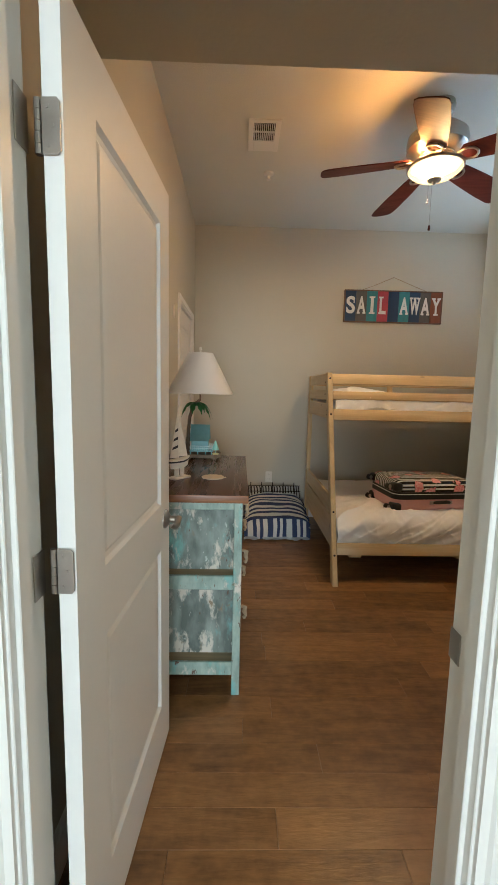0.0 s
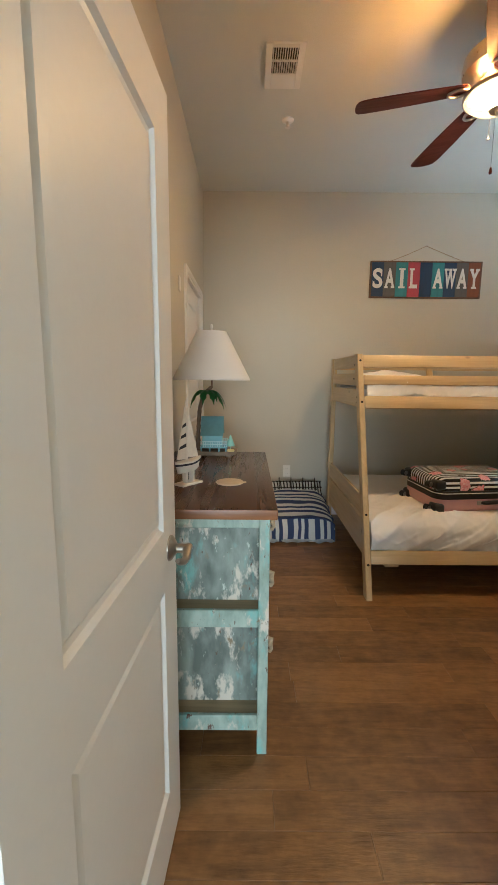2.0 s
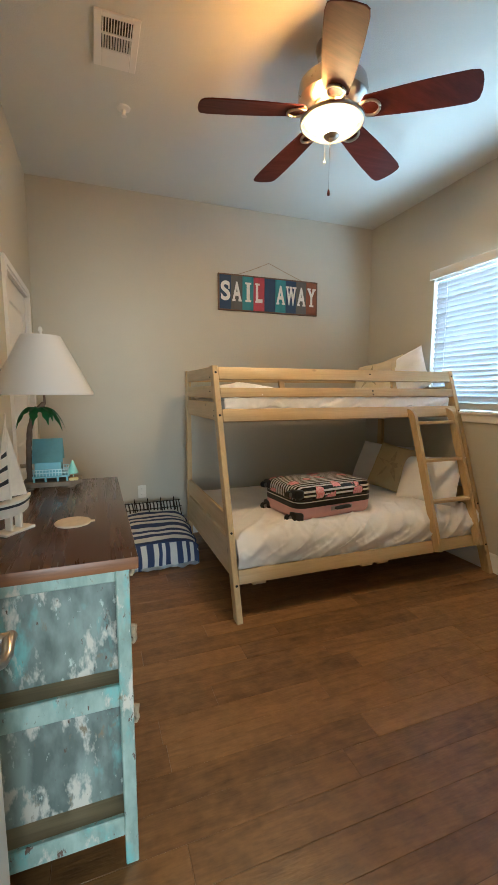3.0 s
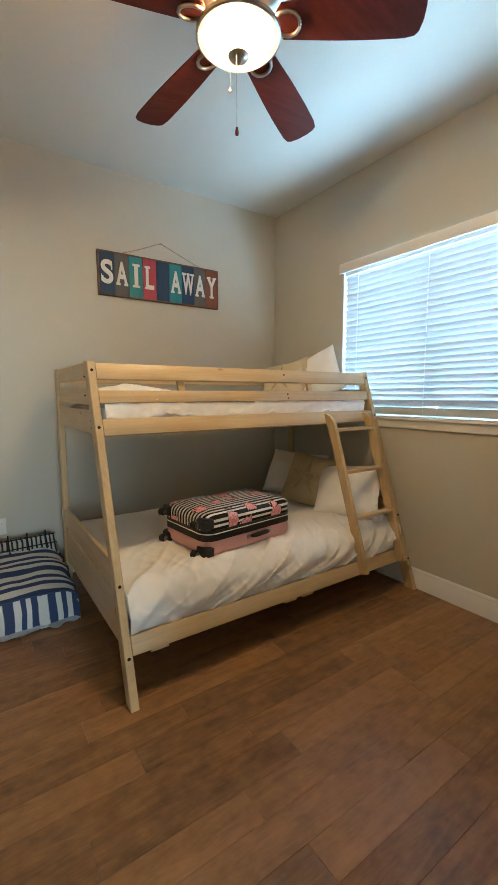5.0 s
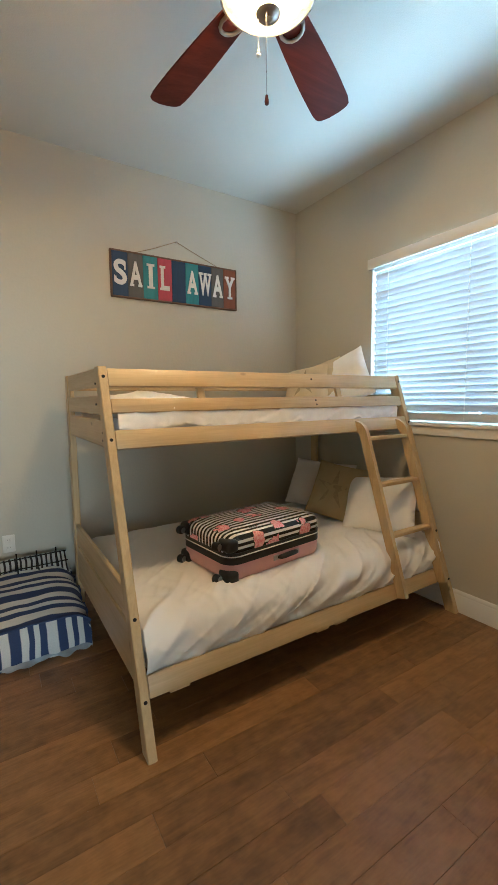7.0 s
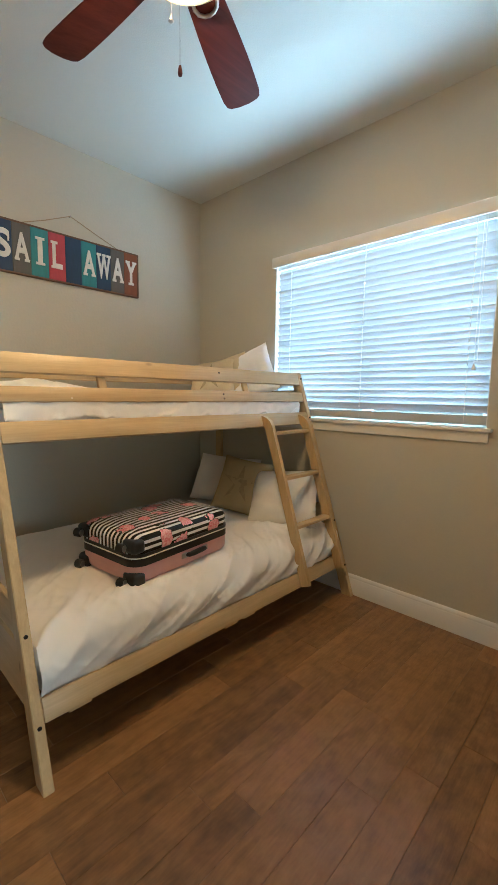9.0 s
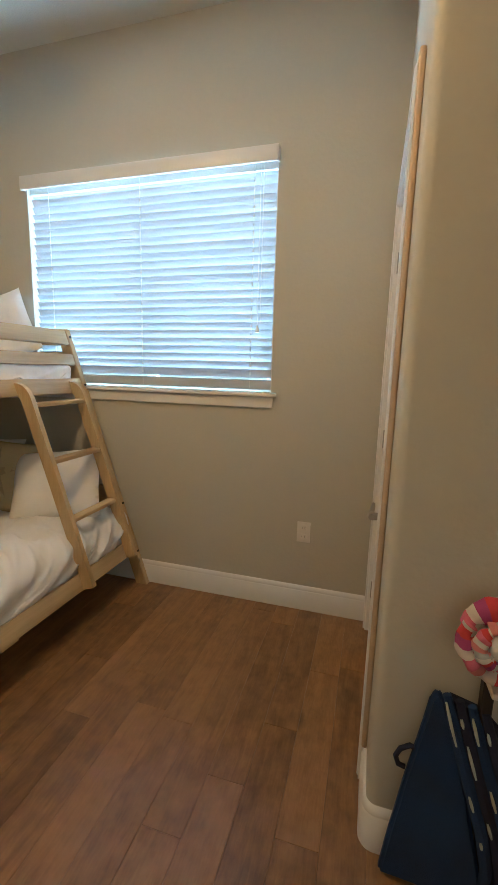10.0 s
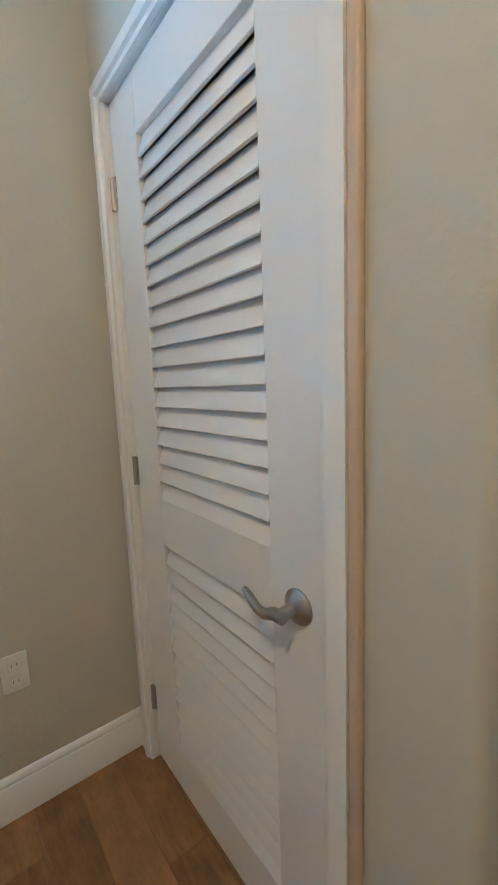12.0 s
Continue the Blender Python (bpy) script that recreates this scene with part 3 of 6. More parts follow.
def bunk_bed():
    bed = thing("bunk_bed", (0.735, 2.93, 0), "pale pine twin-over-full bunk bed with a slanted front and ladder", "bunk bed")
    ox, oy = 0.735, 2.93
    X1 = 2.045
    back = 4.335 - oy

    def fy(z):
        return front_y(z) - oy

    lean = math.degrees(math.atan(SLOPE))
    for x in (0.0, X1 - 0.038):
        bm = bmesh.new()
        beam(bm, (x + 0.019, fy(-0.003) + 0.04, 0.0), (x + 0.019, fy(1.53) + 0.04, 1.53), 0.038, 0.078, 0.004, up=(0, 1, 0))
        for v in bm.verts:
            if v.co.z < 0.03:
                v.co.z = 0.0
            if v.co.z > 1.50:
                v.co.z = 1.53
        part("front_post", bm, PINE[2], bed)
        bm = bmesh.new()
        box(bm, (x, back - 0.062, 0), (x + 0.038, back, 1.53), 0.004)
        part("back_post", bm, PINE[2], bed)
    # rails along the bed, in the leaning front plane
    def long_rail(name, z0, z1, x0=0.040, x1=X1 - 0.040, t=0.024, d=0.006):
        bm = bmesh.new()
        zc = (z0 + z1) / 2
        half = (z1 - z0) / 2
        box(bm, (x0, 0, -half), (x1, t, half), 0.004, Matrix.Translation((0, fy(zc) + d, zc)) @ pose(0, 0, 0, -lean), 2)
        return part(name, bm, PINE[0], bed)
    long_rail("guard_rail", 1.440, 1.525)
    long_rail("guard_rail", 1.322, 1.388)
    long_rail("side_beam", 1.165, 1.250, t=0.03)
    long_rail("side_beam", 0.205, 0.290, t=0.03)
    for z0, z1 in ((1.440, 1.525), (1.322, 1.388), (1.165, 1.250), (0.205, 0.290)):
        bm = bmesh.new()
        box(bm, (0.040, back - 0.035, z0), (X1 - 0.040, back - 0.011, z1), 0.004)
        part("back_rail", bm, PINE[0], bed)
    for x in (0.50, 1.46):
        bm = bmesh.new()
        beam(bm, (x, fy(1.33) + 0.042, 1.33), (x, fy(1.51) + 0.042, 1.51), 0.042, 0.02, up=(0, 1, 0))
        part("guard_block", bm, PINE[2], bed)
    # end boards
    for x in (0.006, X1 - 0.030):
        for z0, z1 in ((1.437, 1.527), (1.313, 1.398), (1.168, 1.290), (0.475, 0.600), (0.235, 0.455)):
            zc = (z0 + z1) / 2
            bm = bmesh.new()
            ya = fy(zc) + 0.070
            box(bm, (x, ya, z0), (x + 0.024, back - 0.060, z1), 0.004)
            part("end_board", bm, PINE[1], bed)
        for z0, z1 in ((0.236, 0.599), (1.169, 1.526)):
            bm = boxed(((x + 0.002, back - 0.115, z0), (x + 0.022, back - 0.061, z1)), bevel=0.003)
            part("end_cleat", bm, PINE[2], bed)
    # slats under both mattresses
    slat = boxed(((-0.045, 0.15, 0), (0.045, back - 0.05, 0.018)), bevel=0.003)
    me = finish("bed_slat", slat, PINE[1])
    slat2 = boxed(((-0.045, 0.475, 0), (0.045, back - 0.05, 0.018)), bevel=0.003)
    me2 = finish("bed_slat", slat2, PINE[1])
    for k in range(10):
        for mesh, z in ((me, 0.216), (me2, 1.176)):
            ob = new("bed_slat", mesh)
            ob.parent = bed
            ob.location = (0.13 + k * 0.192, 0, z)
    for x in (0.13, 0.92, 1.05):
        bm = boxed(((x, 0.10, 0.182), (x + 0.09, back - 0.08, 0.204)), bevel=0.003)
        part("slat_bearer", bm, PINE[1], bed)
    # bolts in the posts
    for x in (0.019, X1 - 0.019):
        for z in (0.205, 0.500, 1.208, 1.485):
            bm = bmesh.new()
            rod(bm, (x, fy(z) + 0.003, z), (x, fy(z) - 0.0015, z - 0.0005), 0.0075, 12)
            part("bolt", bm, BOLT, bed)
    for z, y in ((1.455, 0.52), (1.36, 0.52), (1.20, 0.42), (1.235, 0.42)):
        bm = bmesh.new()
        rod(bm, (-0.0015, y + 0.065, z), (0.004, y + 0.065, z), 0.005, 10)
        part("bolt", bm, BOLT, bed)
    for x, z in ((1.23, 1.49), (1.23, 1.365), (1.23, 1.34)):
        bm = bmesh.new()
        rod(bm, (x, fy(z) + 0.008, z), (x, fy(z) + 0.002, z), 0.005, 10)
        part("bolt", bm, BOLT, bed)
    # ladder hooked over the upper beam
    ladder = thing("ladder", (0, 0, 0))
    ladder.parent = bed
    ladder.matrix_world = pose(ox, oy, 0)
    for x in (1.530, 1.912):
        bm = bmesh.new()
        w, bend = 0.060, 0.075
        a, b = Vector((x, fy(0.225) - 0.035, 0.225)), Vector((x, fy(1.150) - 0.035, 1.150))
        d = (b - a).normalized()
        into = Vector((0, d.z, -d.y))
        line = [(a, d), (b, d)]
        for k in range(1, 9):
            ang = radians(76) * k / 8
            line.append((b + d * bend * math.sin(ang) + into * bend * (1 - math.cos(ang)), d * math.cos(ang) + into * math.sin(ang)))
        side_in = [p + Vector((0, q.z, -q.y)) * w / 2 for p, q in line]
        side_out = [p - Vector((0, q.z, -q.y)) * w / 2 for p, q in line]
        outline = side_out + side_in[::-1]
        lo = [bm.verts.new(p - Vector((0.013, 0, 0))) for p in outline]
        hi = [bm.verts.new(p + Vector((0.013, 0, 0))) for p in outline]
        bm.faces.new(lo)
        bm.faces.new(hi[::-1])
        for k in range(len(lo)):
            j = (k + 1) % len(lo)
            bm.faces.new((lo[k], hi[k], hi[j], lo[j]))
        part("ladder_rail", bm, PINE[2], ladder)
    for z in (1.125, 0.850, 0.560):
        bm = boxed(((1.544, fy(z) - 0.062, z - 0.011), (1.898, fy(z) - 0.010, z + 0.011)), bevel=0.004)
        part("rung", bm, PINE[0], ladder)
    for z in (0.850, 0.560):
        bm = bmesh.new()
        rod(bm, (1.925, fy(z) - 0.035, z), (1.9375, fy(z) - 0.035, z), 0.007, 10)
        part("bolt", bm, BOLT, ladder)


bunk_bed()


def cloth(name, label, x0, x1, y0, y1, z, hem, mat, category, seed, nx=110, ny=80, drop_sides=True, rough=0.008, soft=0.055, bulge=0.0, hump=None):
    """A quilt lying on a mattress: a flat puffy top that rolls over the edges and hangs to the hem."""
    bm = bmesh.new()
    r = soft
    over = z - hem

    def edge(d):
        """Run d along the surface beyond the edge: offset outwards and drop."""
        if d <= 0:
            return d, 0.0
        a = d / r
        if a < math.pi / 2:
            return r * math.sin(a), r * (1 - math.cos(a))
        return r, r + (d - r * math.pi / 2)

    ly = (y1 - y0) + over
    grid = []
    for j in range(ny + 1):
        v = j / ny
        row = []
        for i in range(nx + 1):
            u = i / nx
            sx = x0 - over * drop_sides + u * (x1 - x0 + 2 * over * drop_sides)
            sy = y0 - over + v * ly
            dyo, dyd = edge(y0 + r - sy)
            dxo, dxd = (edge(x0 + r - sx) if sx < (x0 + x1) / 2 else edge(sx - x1 + r)) if drop_sides else (0, 0)
            y = y0 + r - dyo if sy < y0 + r else sy
            if drop_sides:
                x = x0 + r - dxo if sx < x0 + r else (x1 - r + dxo if sx > x1 - r else sx)
            else:
                x = sx
            drop = max(dyd, 0.4 * dxd)
            p = Vector((x, y, z - drop))
            q = Vector((x * 3.1 + seed, y * 2.3, 0))
            big = noise.noise(q) * rough * 1.6
            wr = noise.noise(Vector((x * 7 + sy * 5 + seed, sy * 5 - x * 2, 3.3))) * rough * 0.9
            bend = 0.35 * noise.noise(Vector((x * 1.3, sy * 1.7, seed + 2.0)))
            across, along = x - 1.25 * sy + bend, x + sy
            near = min(1.0, 0.22 + 1.7 * max(0.0, y0 + 0.55 - sy))
            ridge = (1 - abs(noise.noise(Vector((across * 4.6 + seed, along * 0.9, 1.0))))) ** 7
            crease = (1 - abs(noise.noise(Vector((across * 9.5 + seed * 2, along * 2.1, 5.0))))) ** 9
            crease += 0.6 * (1 - abs(noise.noise(Vector((x * 10 + sy * 8 + seed, sy * 4 - x * 3, 9.0))))) ** 10
            wr += rough * near * (2.4 * ridge + 1.3 * crease)
            fold = 0.0
            if dyd > 0.02:
                k = min((dyd - 0.02) / 0.12, 1.0)
                fold = k * (0.010 * math.sin(across * 21 + 4 * bend) + 0.012 * noise.noise(Vector((across * 11, dyd * 5, seed))) + rough * (2.0 * ridge + 1.4 * crease))
            p.z += big + wr
            if hump:
                p.z += hump[3] * math.exp(-((x - hump[0]) / hump[2]) ** 2 - ((y - hump[1]) / (0.6 * hump[2])) ** 2)
            p.y -= fold + bulge * math.sin(math.pi * min(max(dyd, 0.0) / over, 1.0)) * (dyd > 0)
            row.append(bm.verts.new(p))
        grid.append(row)
    for j in range(ny):
        for i in range(nx):
            bm.faces.new((grid[j][i], grid[j][i + 1], grid[j + 1][i + 1], grid[j + 1][i]))
    ob = part(name, bm, mat, smooth=60)
    mod = ob.modifiers.new("thickness", "SOLIDIFY")
    mod.thickness, mod.offset = 0.006, -1
    return tagged(ob, label, category)


def mattress(name, label, x0, x1, y0, y1, z0, z1):
    bm = bmesh.new()
    box(bm, (x0, y0, z0), (x1, y1, z1), 0.035, segments=4)
    return tagged(part(name, bm, SHEET, smooth=60), label, "mattress")


mattress("mattress", "white full mattress on the lower bunk", 0.80, 2.70, 3.075, 4.265, 0.236, 0.455)
cloth("duvet", "rumpled white cotton duvet hanging over the lower bunk's front", 0.777, 2.715, 3.078, 4.26, 0.490, 0.245, SHEET, "duvet", 5, 220, 150, rough=0.0072, soft=0.10, bulge=0.030)
mattress("mattress", "white twin mattress on the upper bunk", 0.80, 2.70, 3.415, 4.265, 1.196, 1.305)
cloth("bed_sheet", "wrinkled white cotton sheet on the upper bunk", 0.800, 2.700, 3.392, 4.262, 1.330, 1.24, SHEET, "sheet", 11, rough=0.0095, soft=0.04, hump=(1.02, 3.80, 0.42, 0.082))


def pillow(name, label, place, turns, w, h, d, mat, starfish=None, roll=0):
    bm = bmesh.new()
    n = 22
    sides = []
    for s in (1, -1):
        grid = []
        for j in range(n + 1):
            row = []
            for i in range(n + 1):
                u, v = 2 * i / n - 1, 2 * j / n - 1
                k = ((1 - u ** 4) * (1 - v ** 4)) ** 0.55
                pin = 1 - 0.06 * (1 - v * v) * abs(u) ** 3 - 0.0
                pin2 = 1 - 0.06 * (1 - u * u) * abs(v) ** 3
                z = s * d / 2 * k * (1 + 0.12 * noise.noise(Vector((u * 2.1 + w * 9, v * 2.3, s * 2.0))))
                z += 0.004 * noise.noise(Vector((u * 7, v * 7, s * 5 + w * 3)))
                row.append(bm.verts.new((u * w / 2 * pin, v * h / 2 * pin2, z)))
            grid.append(row)
        for j in range(n):
            for i in range(n):
                bm.faces.new((grid[j][i], grid[j][i + 1], grid[j + 1][i + 1], grid[j + 1][i]))
    bmesh.ops.remove_doubles(bm, verts=bm.verts, dist=0.0005)
    ob = part(name, bm, mat, smooth=60)
    ob.matrix_world = pose(*place, *turns) @ pose(0, 0, 0, 0, 0, roll)
    tagged(ob, label, "pillow")
    if starfish:
        bm = bmesh.new()
        out = []
        for k in range(10):
            a = math.pi / 2 + k * math.pi / 5
            rr = h * (0.36 if k % 2 == 0 else 0.10)
            out.append((rr * math.cos(a), rr * math.sin(a)))
        prism(bm, out, 0.003)
        bmesh.ops.subdivide_edges(bm, edges=bm.edges[:], cuts=3, use_grid_fill=True)
        for v in bm.verts:
            u, q = 2 * v.co.x / w, 2 * v.co.y / h
            v.co.z += d / 2 * ((1 - u ** 4) * (1 - q ** 4)) ** 0.55 - 0.001
        part("starfish_print", bm, starfish, ob, "faint brown starfish motif")
    return ob


CREAM = material("cream_linen", (0.62, 0.52, 0.33), 0.92, var=0.10, scale=9, fine=320, bump=0.05, spec=0.1)
OLIVE = material("sand_linen", (0.50, 0.42, 0.24), 0.92, var=0.10, scale=9, fine=320, bump=0.05, spec=0.1)
MOTIF = material("brown_print", (0.40, 0.33, 0.19), 0.92, var=0.2, scale=30)
pillow("pillow", "plain white pillow against the lower bunk's end", (2.56, 4.02, 0.68), (64, 0, -80), 0.60, 0.40, 0.15, SHEET)
pillow("throw_pillow", "sand linen throw pillow with a starfish print", (2.46, 3.72, 0.69), (64, 0, -66), 0.40, 0.42, 0.13, OLIVE, MOTIF, -8)
pillow("pillow", "white pillow leaning on the lower bunk's end", (2.53, 3.38, 0.65), (58, 0, -72), 0.50, 0.42, 0.16, SHEET, None, 6)
pillow("throw_pillow", "cream starfish throw pillow on the upper bunk", (2.44, 4.03, 1.465), (60, 0, -70), 0.38, 0.36, 0.12, CREAM, MOTIF, 10)
pillow("throw_pillow", "cream linen throw pillow on the upper bunk", (2.53, 3.97, 1.49), (66, 0, -74), 0.36, 0.36, 0.11, CREAM, None, 20)
pillow("pillow", "white pillow standing on the upper bunk", (2.60, 3.80, 1.50), (70, 0, -76), 0.42, 0.42, 0.13, SHEET, None, 28)


# ---- suitcase ----
def striped(name, a, b, period, share, by_normal=True, axis_flat=1, axis_side=2, rough=0.25, flowers=False, offset=0.0, vary=0.0, warp=0.0, edge=0.04):
    """Two colours in stripes across one axis, on side faces across another; flowers adds a printed rose pattern."""
    m = bpy.data.materials.new(name)
    m.use_nodes = True
    n, l = m.node_tree.nodes, m.node_tree.links
    bs = n["Principled BSDF"]
    tc, geo = n.new("ShaderNodeTexCoord"), n.new("ShaderNodeNewGeometry")
    sp, sn = n.new("ShaderNodeSeparateXYZ"), n.new("ShaderNodeSeparateXYZ")
    src = tc.outputs["Object"]
    if warp:
        nz, ma = n.new("ShaderNodeTexNoise"), n.new("ShaderNodeVectorMath")
        nz.inputs["Scale"].default_value = 5
        ma.operation = "MULTIPLY_ADD"
        l.new(src, nz.inputs["Vector"])
        l.new(nz.outputs["Color"], ma.inputs[0])
        ma.inputs[1].default_value = (warp,) * 3
        l.new(src, ma.inputs[2])
        src = ma.outputs[0]
    l.new(src, sp.inputs[0])
    l.new(tc.outputs["Normal"], sn.inputs[0])
    ab = n.new("ShaderNodeMath")
    ab.operation = "ABSOLUTE"
    l.new(sn.outputs[1], ab.inputs[0])
    gt = n.new("ShaderNodeMath")
    gt.operation = "GREATER_THAN"
    gt.inputs[1].default_value = 0.72
    l.new(ab.outputs[0], gt.inputs[0])
    mixv = n.new("ShaderNodeMix")
    l.new(gt.outputs[0], mixv.inputs[0])
    l.new(sp.outputs[axis_flat], mixv.inputs[2])
    l.new(sp.outputs[axis_side], mixv.inputs[3])
    off = n.new("ShaderNodeMath")
    off.operation = "ADD"
    off.inputs[1].default_value = 10 * period + offset
    l.new(mixv.outputs[0], off.inputs[0])
    last = off.outputs[0]
    if vary:
        wob, mul = n.new("ShaderNodeMath"), n.new("ShaderNodeMath")
        wob.operation, mul.operation = "SINE", "MULTIPLY_ADD"
        sc = n.new("ShaderNodeMath")
        sc.operation = "MULTIPLY"
        sc.inputs[1].default_value = 2 * math.pi / (period * 2.7)
        l.new(last, sc.inputs[0])
        l.new(sc.outputs[0], wob.inputs[0])
        l.new(wob.outputs[0], mul.inputs[0])
        mul.inputs[1].default_value = vary * period
        l.new(last, mul.inputs[2])
        last = mul.outputs[0]
    pp = n.new("ShaderNodeMath")
    pp.operation = "PINGPONG"
    pp.inputs[1].default_value = period / 2
    l.new(last, pp.inputs[0])
    st = n.new("ShaderNodeMapRange")
    st.inputs[1].default_value, st.inputs[2].default_value = period / 2 * (share - edge), period / 2 * (share + edge)
    l.new(pp.outputs[0], st.inputs[0])
    mix = n.new("ShaderNodeMix")
    mix.data_type = "RGBA"
    mix.inputs[6].default_value, mix.inputs[7].default_value = (*a, 1), (*b, 1)
    l.new(st.outputs[0], mix.inputs[0])
    out = mix.outputs[2]
    if flowers:
        wn2, wa = n.new("ShaderNodeTexNoise"), n.new("ShaderNodeVectorMath")
        wn2.inputs["Scale"].default_value = 24
        wa.operation = "MULTIPLY_ADD"
        l.new(tc.outputs["Object"], wn2.inputs["Vector"])
        l.new(wn2.outputs["Color"], wa.inputs[0])
        wa.inputs[1].default_value = (0.075,) * 3
        l.new(tc.outputs["Object"], wa.inputs[2])
        for scale, lim, c0, c1, seed in ((7.4, 0.345, (0.02, 0.03, 0.022), (0.05, 0.07, 0.05), 0.31), (7.4, 0.315, (0.72, 0.22, 0.25), (0.86, 0.52, 0.50), 0.31)):
            vo = n.new("ShaderNodeTexVoronoi")
            vo.inputs["Scale"].default_value, vo.inputs["Randomness"].default_value = scale, 0.85
            l.new(wa.outputs[0], vo.inputs["Vector"])
            lt = n.new("ShaderNodeMath")
            lt.operation = "LESS_THAN"
            lt.inputs[1].default_value = lim
            l.new(vo.outputs["Distance"], lt.inputs[0])
            pet = n.new("ShaderNodeTexNoise")
            pet.inputs["Scale"].default_value, pet.inputs["Distortion"].default_value = 45, 2.0
            l.new(tc.outputs["Object"], pet.inputs["Vector"])
            pc = n.new("ShaderNodeMix")
            pc.data_type = "RGBA"
            pc.inputs[6].default_value, pc.inputs[7].default_value = (*c0, 1), (*c1, 1)
            pm = n.new("ShaderNodeMapRange")
            pm.inputs[1].default_value, pm.inputs[2].default_value = 0.38, 0.62
            l.new(pet.outputs[0], pm.inputs[0])
            l.new(pm.outputs[0], pc.inputs[0])
            fm = n.new("ShaderNodeMix")
            fm.data_type = "RGBA"
            l.new(lt.outputs[0], fm.inputs[0])
            l.new(out, fm.inputs[6])
            l.new(pc.outputs[2], fm.inputs[7])
            out = fm.outputs[2]
    nz2 = n.new("ShaderNodeTexNoise")
    nz2.inputs["Scale"].default_value = 160
    l.new(tc.outputs["Object"], nz2.inputs["Vector"])
    dirt = n.new("ShaderNodeMapRange")
    dirt.inputs[3].default_value, dirt.inputs[4].default_value = 0.86, 1.08
    l.new(nz2.outputs[0], dirt.inputs[0])
    mm = n.new("ShaderNodeMix")
    mm.data_type, mm.blend_type = "RGBA", "MULTIPLY"
    mm.inputs[0].default_value = 1
    l.new(out, mm.inputs[6])
    l.new(dirt.outputs[0], mm.inputs[7])
    l.new(mm.outputs[2], bs.inputs["Base Color"])
    bs.inputs["Roughness"].default_value = rough
    bp = n.new("ShaderNodeBump")
    bp.inputs["Distance"].default_value = 0.0004
    l.new(nz2.outputs[0], bp.inputs["Height"])
    l.new(bp.outputs[0], bs.inputs["Normal"])
    return m


PINK = material("pink_shell", (0.66, 0.37, 0.35), 0.38, var=0.06, scale=12, fine=260, bump=0.05)
FLORAL = striped("floral_striped_shell", (0.75, 0.73, 0.72), (0.012, 0.012, 0.014), 0.0290, 0.47, rough=0.14, flowers=True)


def shell(bm, L, W, z0, z1, r, dome=0.0, flare=0.0):
    """A rounded suitcase half: an outline with rounded corners, closing to a slightly domed face."""
    rings = []
    up = 1 if z1 > z0 else -1
    hgt = abs(z1 - z0)
    er = 0.045
    levels = [(0.0, 0.0), (0.0, hgt - er)] + [(er * (1 - math.cos(a)), hgt - er + er * math.sin(a)) for a in [math.pi / 2 * k / 6 for k in range(1, 7)]]
    levels += [(er + 0.05, hgt + dome * 0.7), (er + 0.11, hgt + dome)]
    for inset, dz in levels:
        ring = []
        for cx, cy, a0 in ((L - r, W - r, 0), (r, W - r, 90), (r, r, 180), (L - r, r, 270)):
            for k in range(7):
                a = radians(a0 + 15 * k)
                ring.append(bm.verts.new((cx + max(r - inset, 0.004) * math.cos(a) + (inset > r) * 0, cy + max(r - inset, 0.004) * math.sin(a), z0 + up * dz)))
        if inset > r:
            d = inset - r
            for v in ring:
                v.co.x += d if v.co.x < L / 2 else -d
                v.co.y += d if v.co.y < W / 2 else -d
        rings.append(ring)
    for p, q in zip(rings, rings[1:]):
        for k in range(len(p)):
            j = (k + 1) % len(p)
            bm.faces.new((p[k], p[j], q[j], q[k]))
    bm.faces.new(rings[-1])
    bm.faces.new(rings[0][::-1])


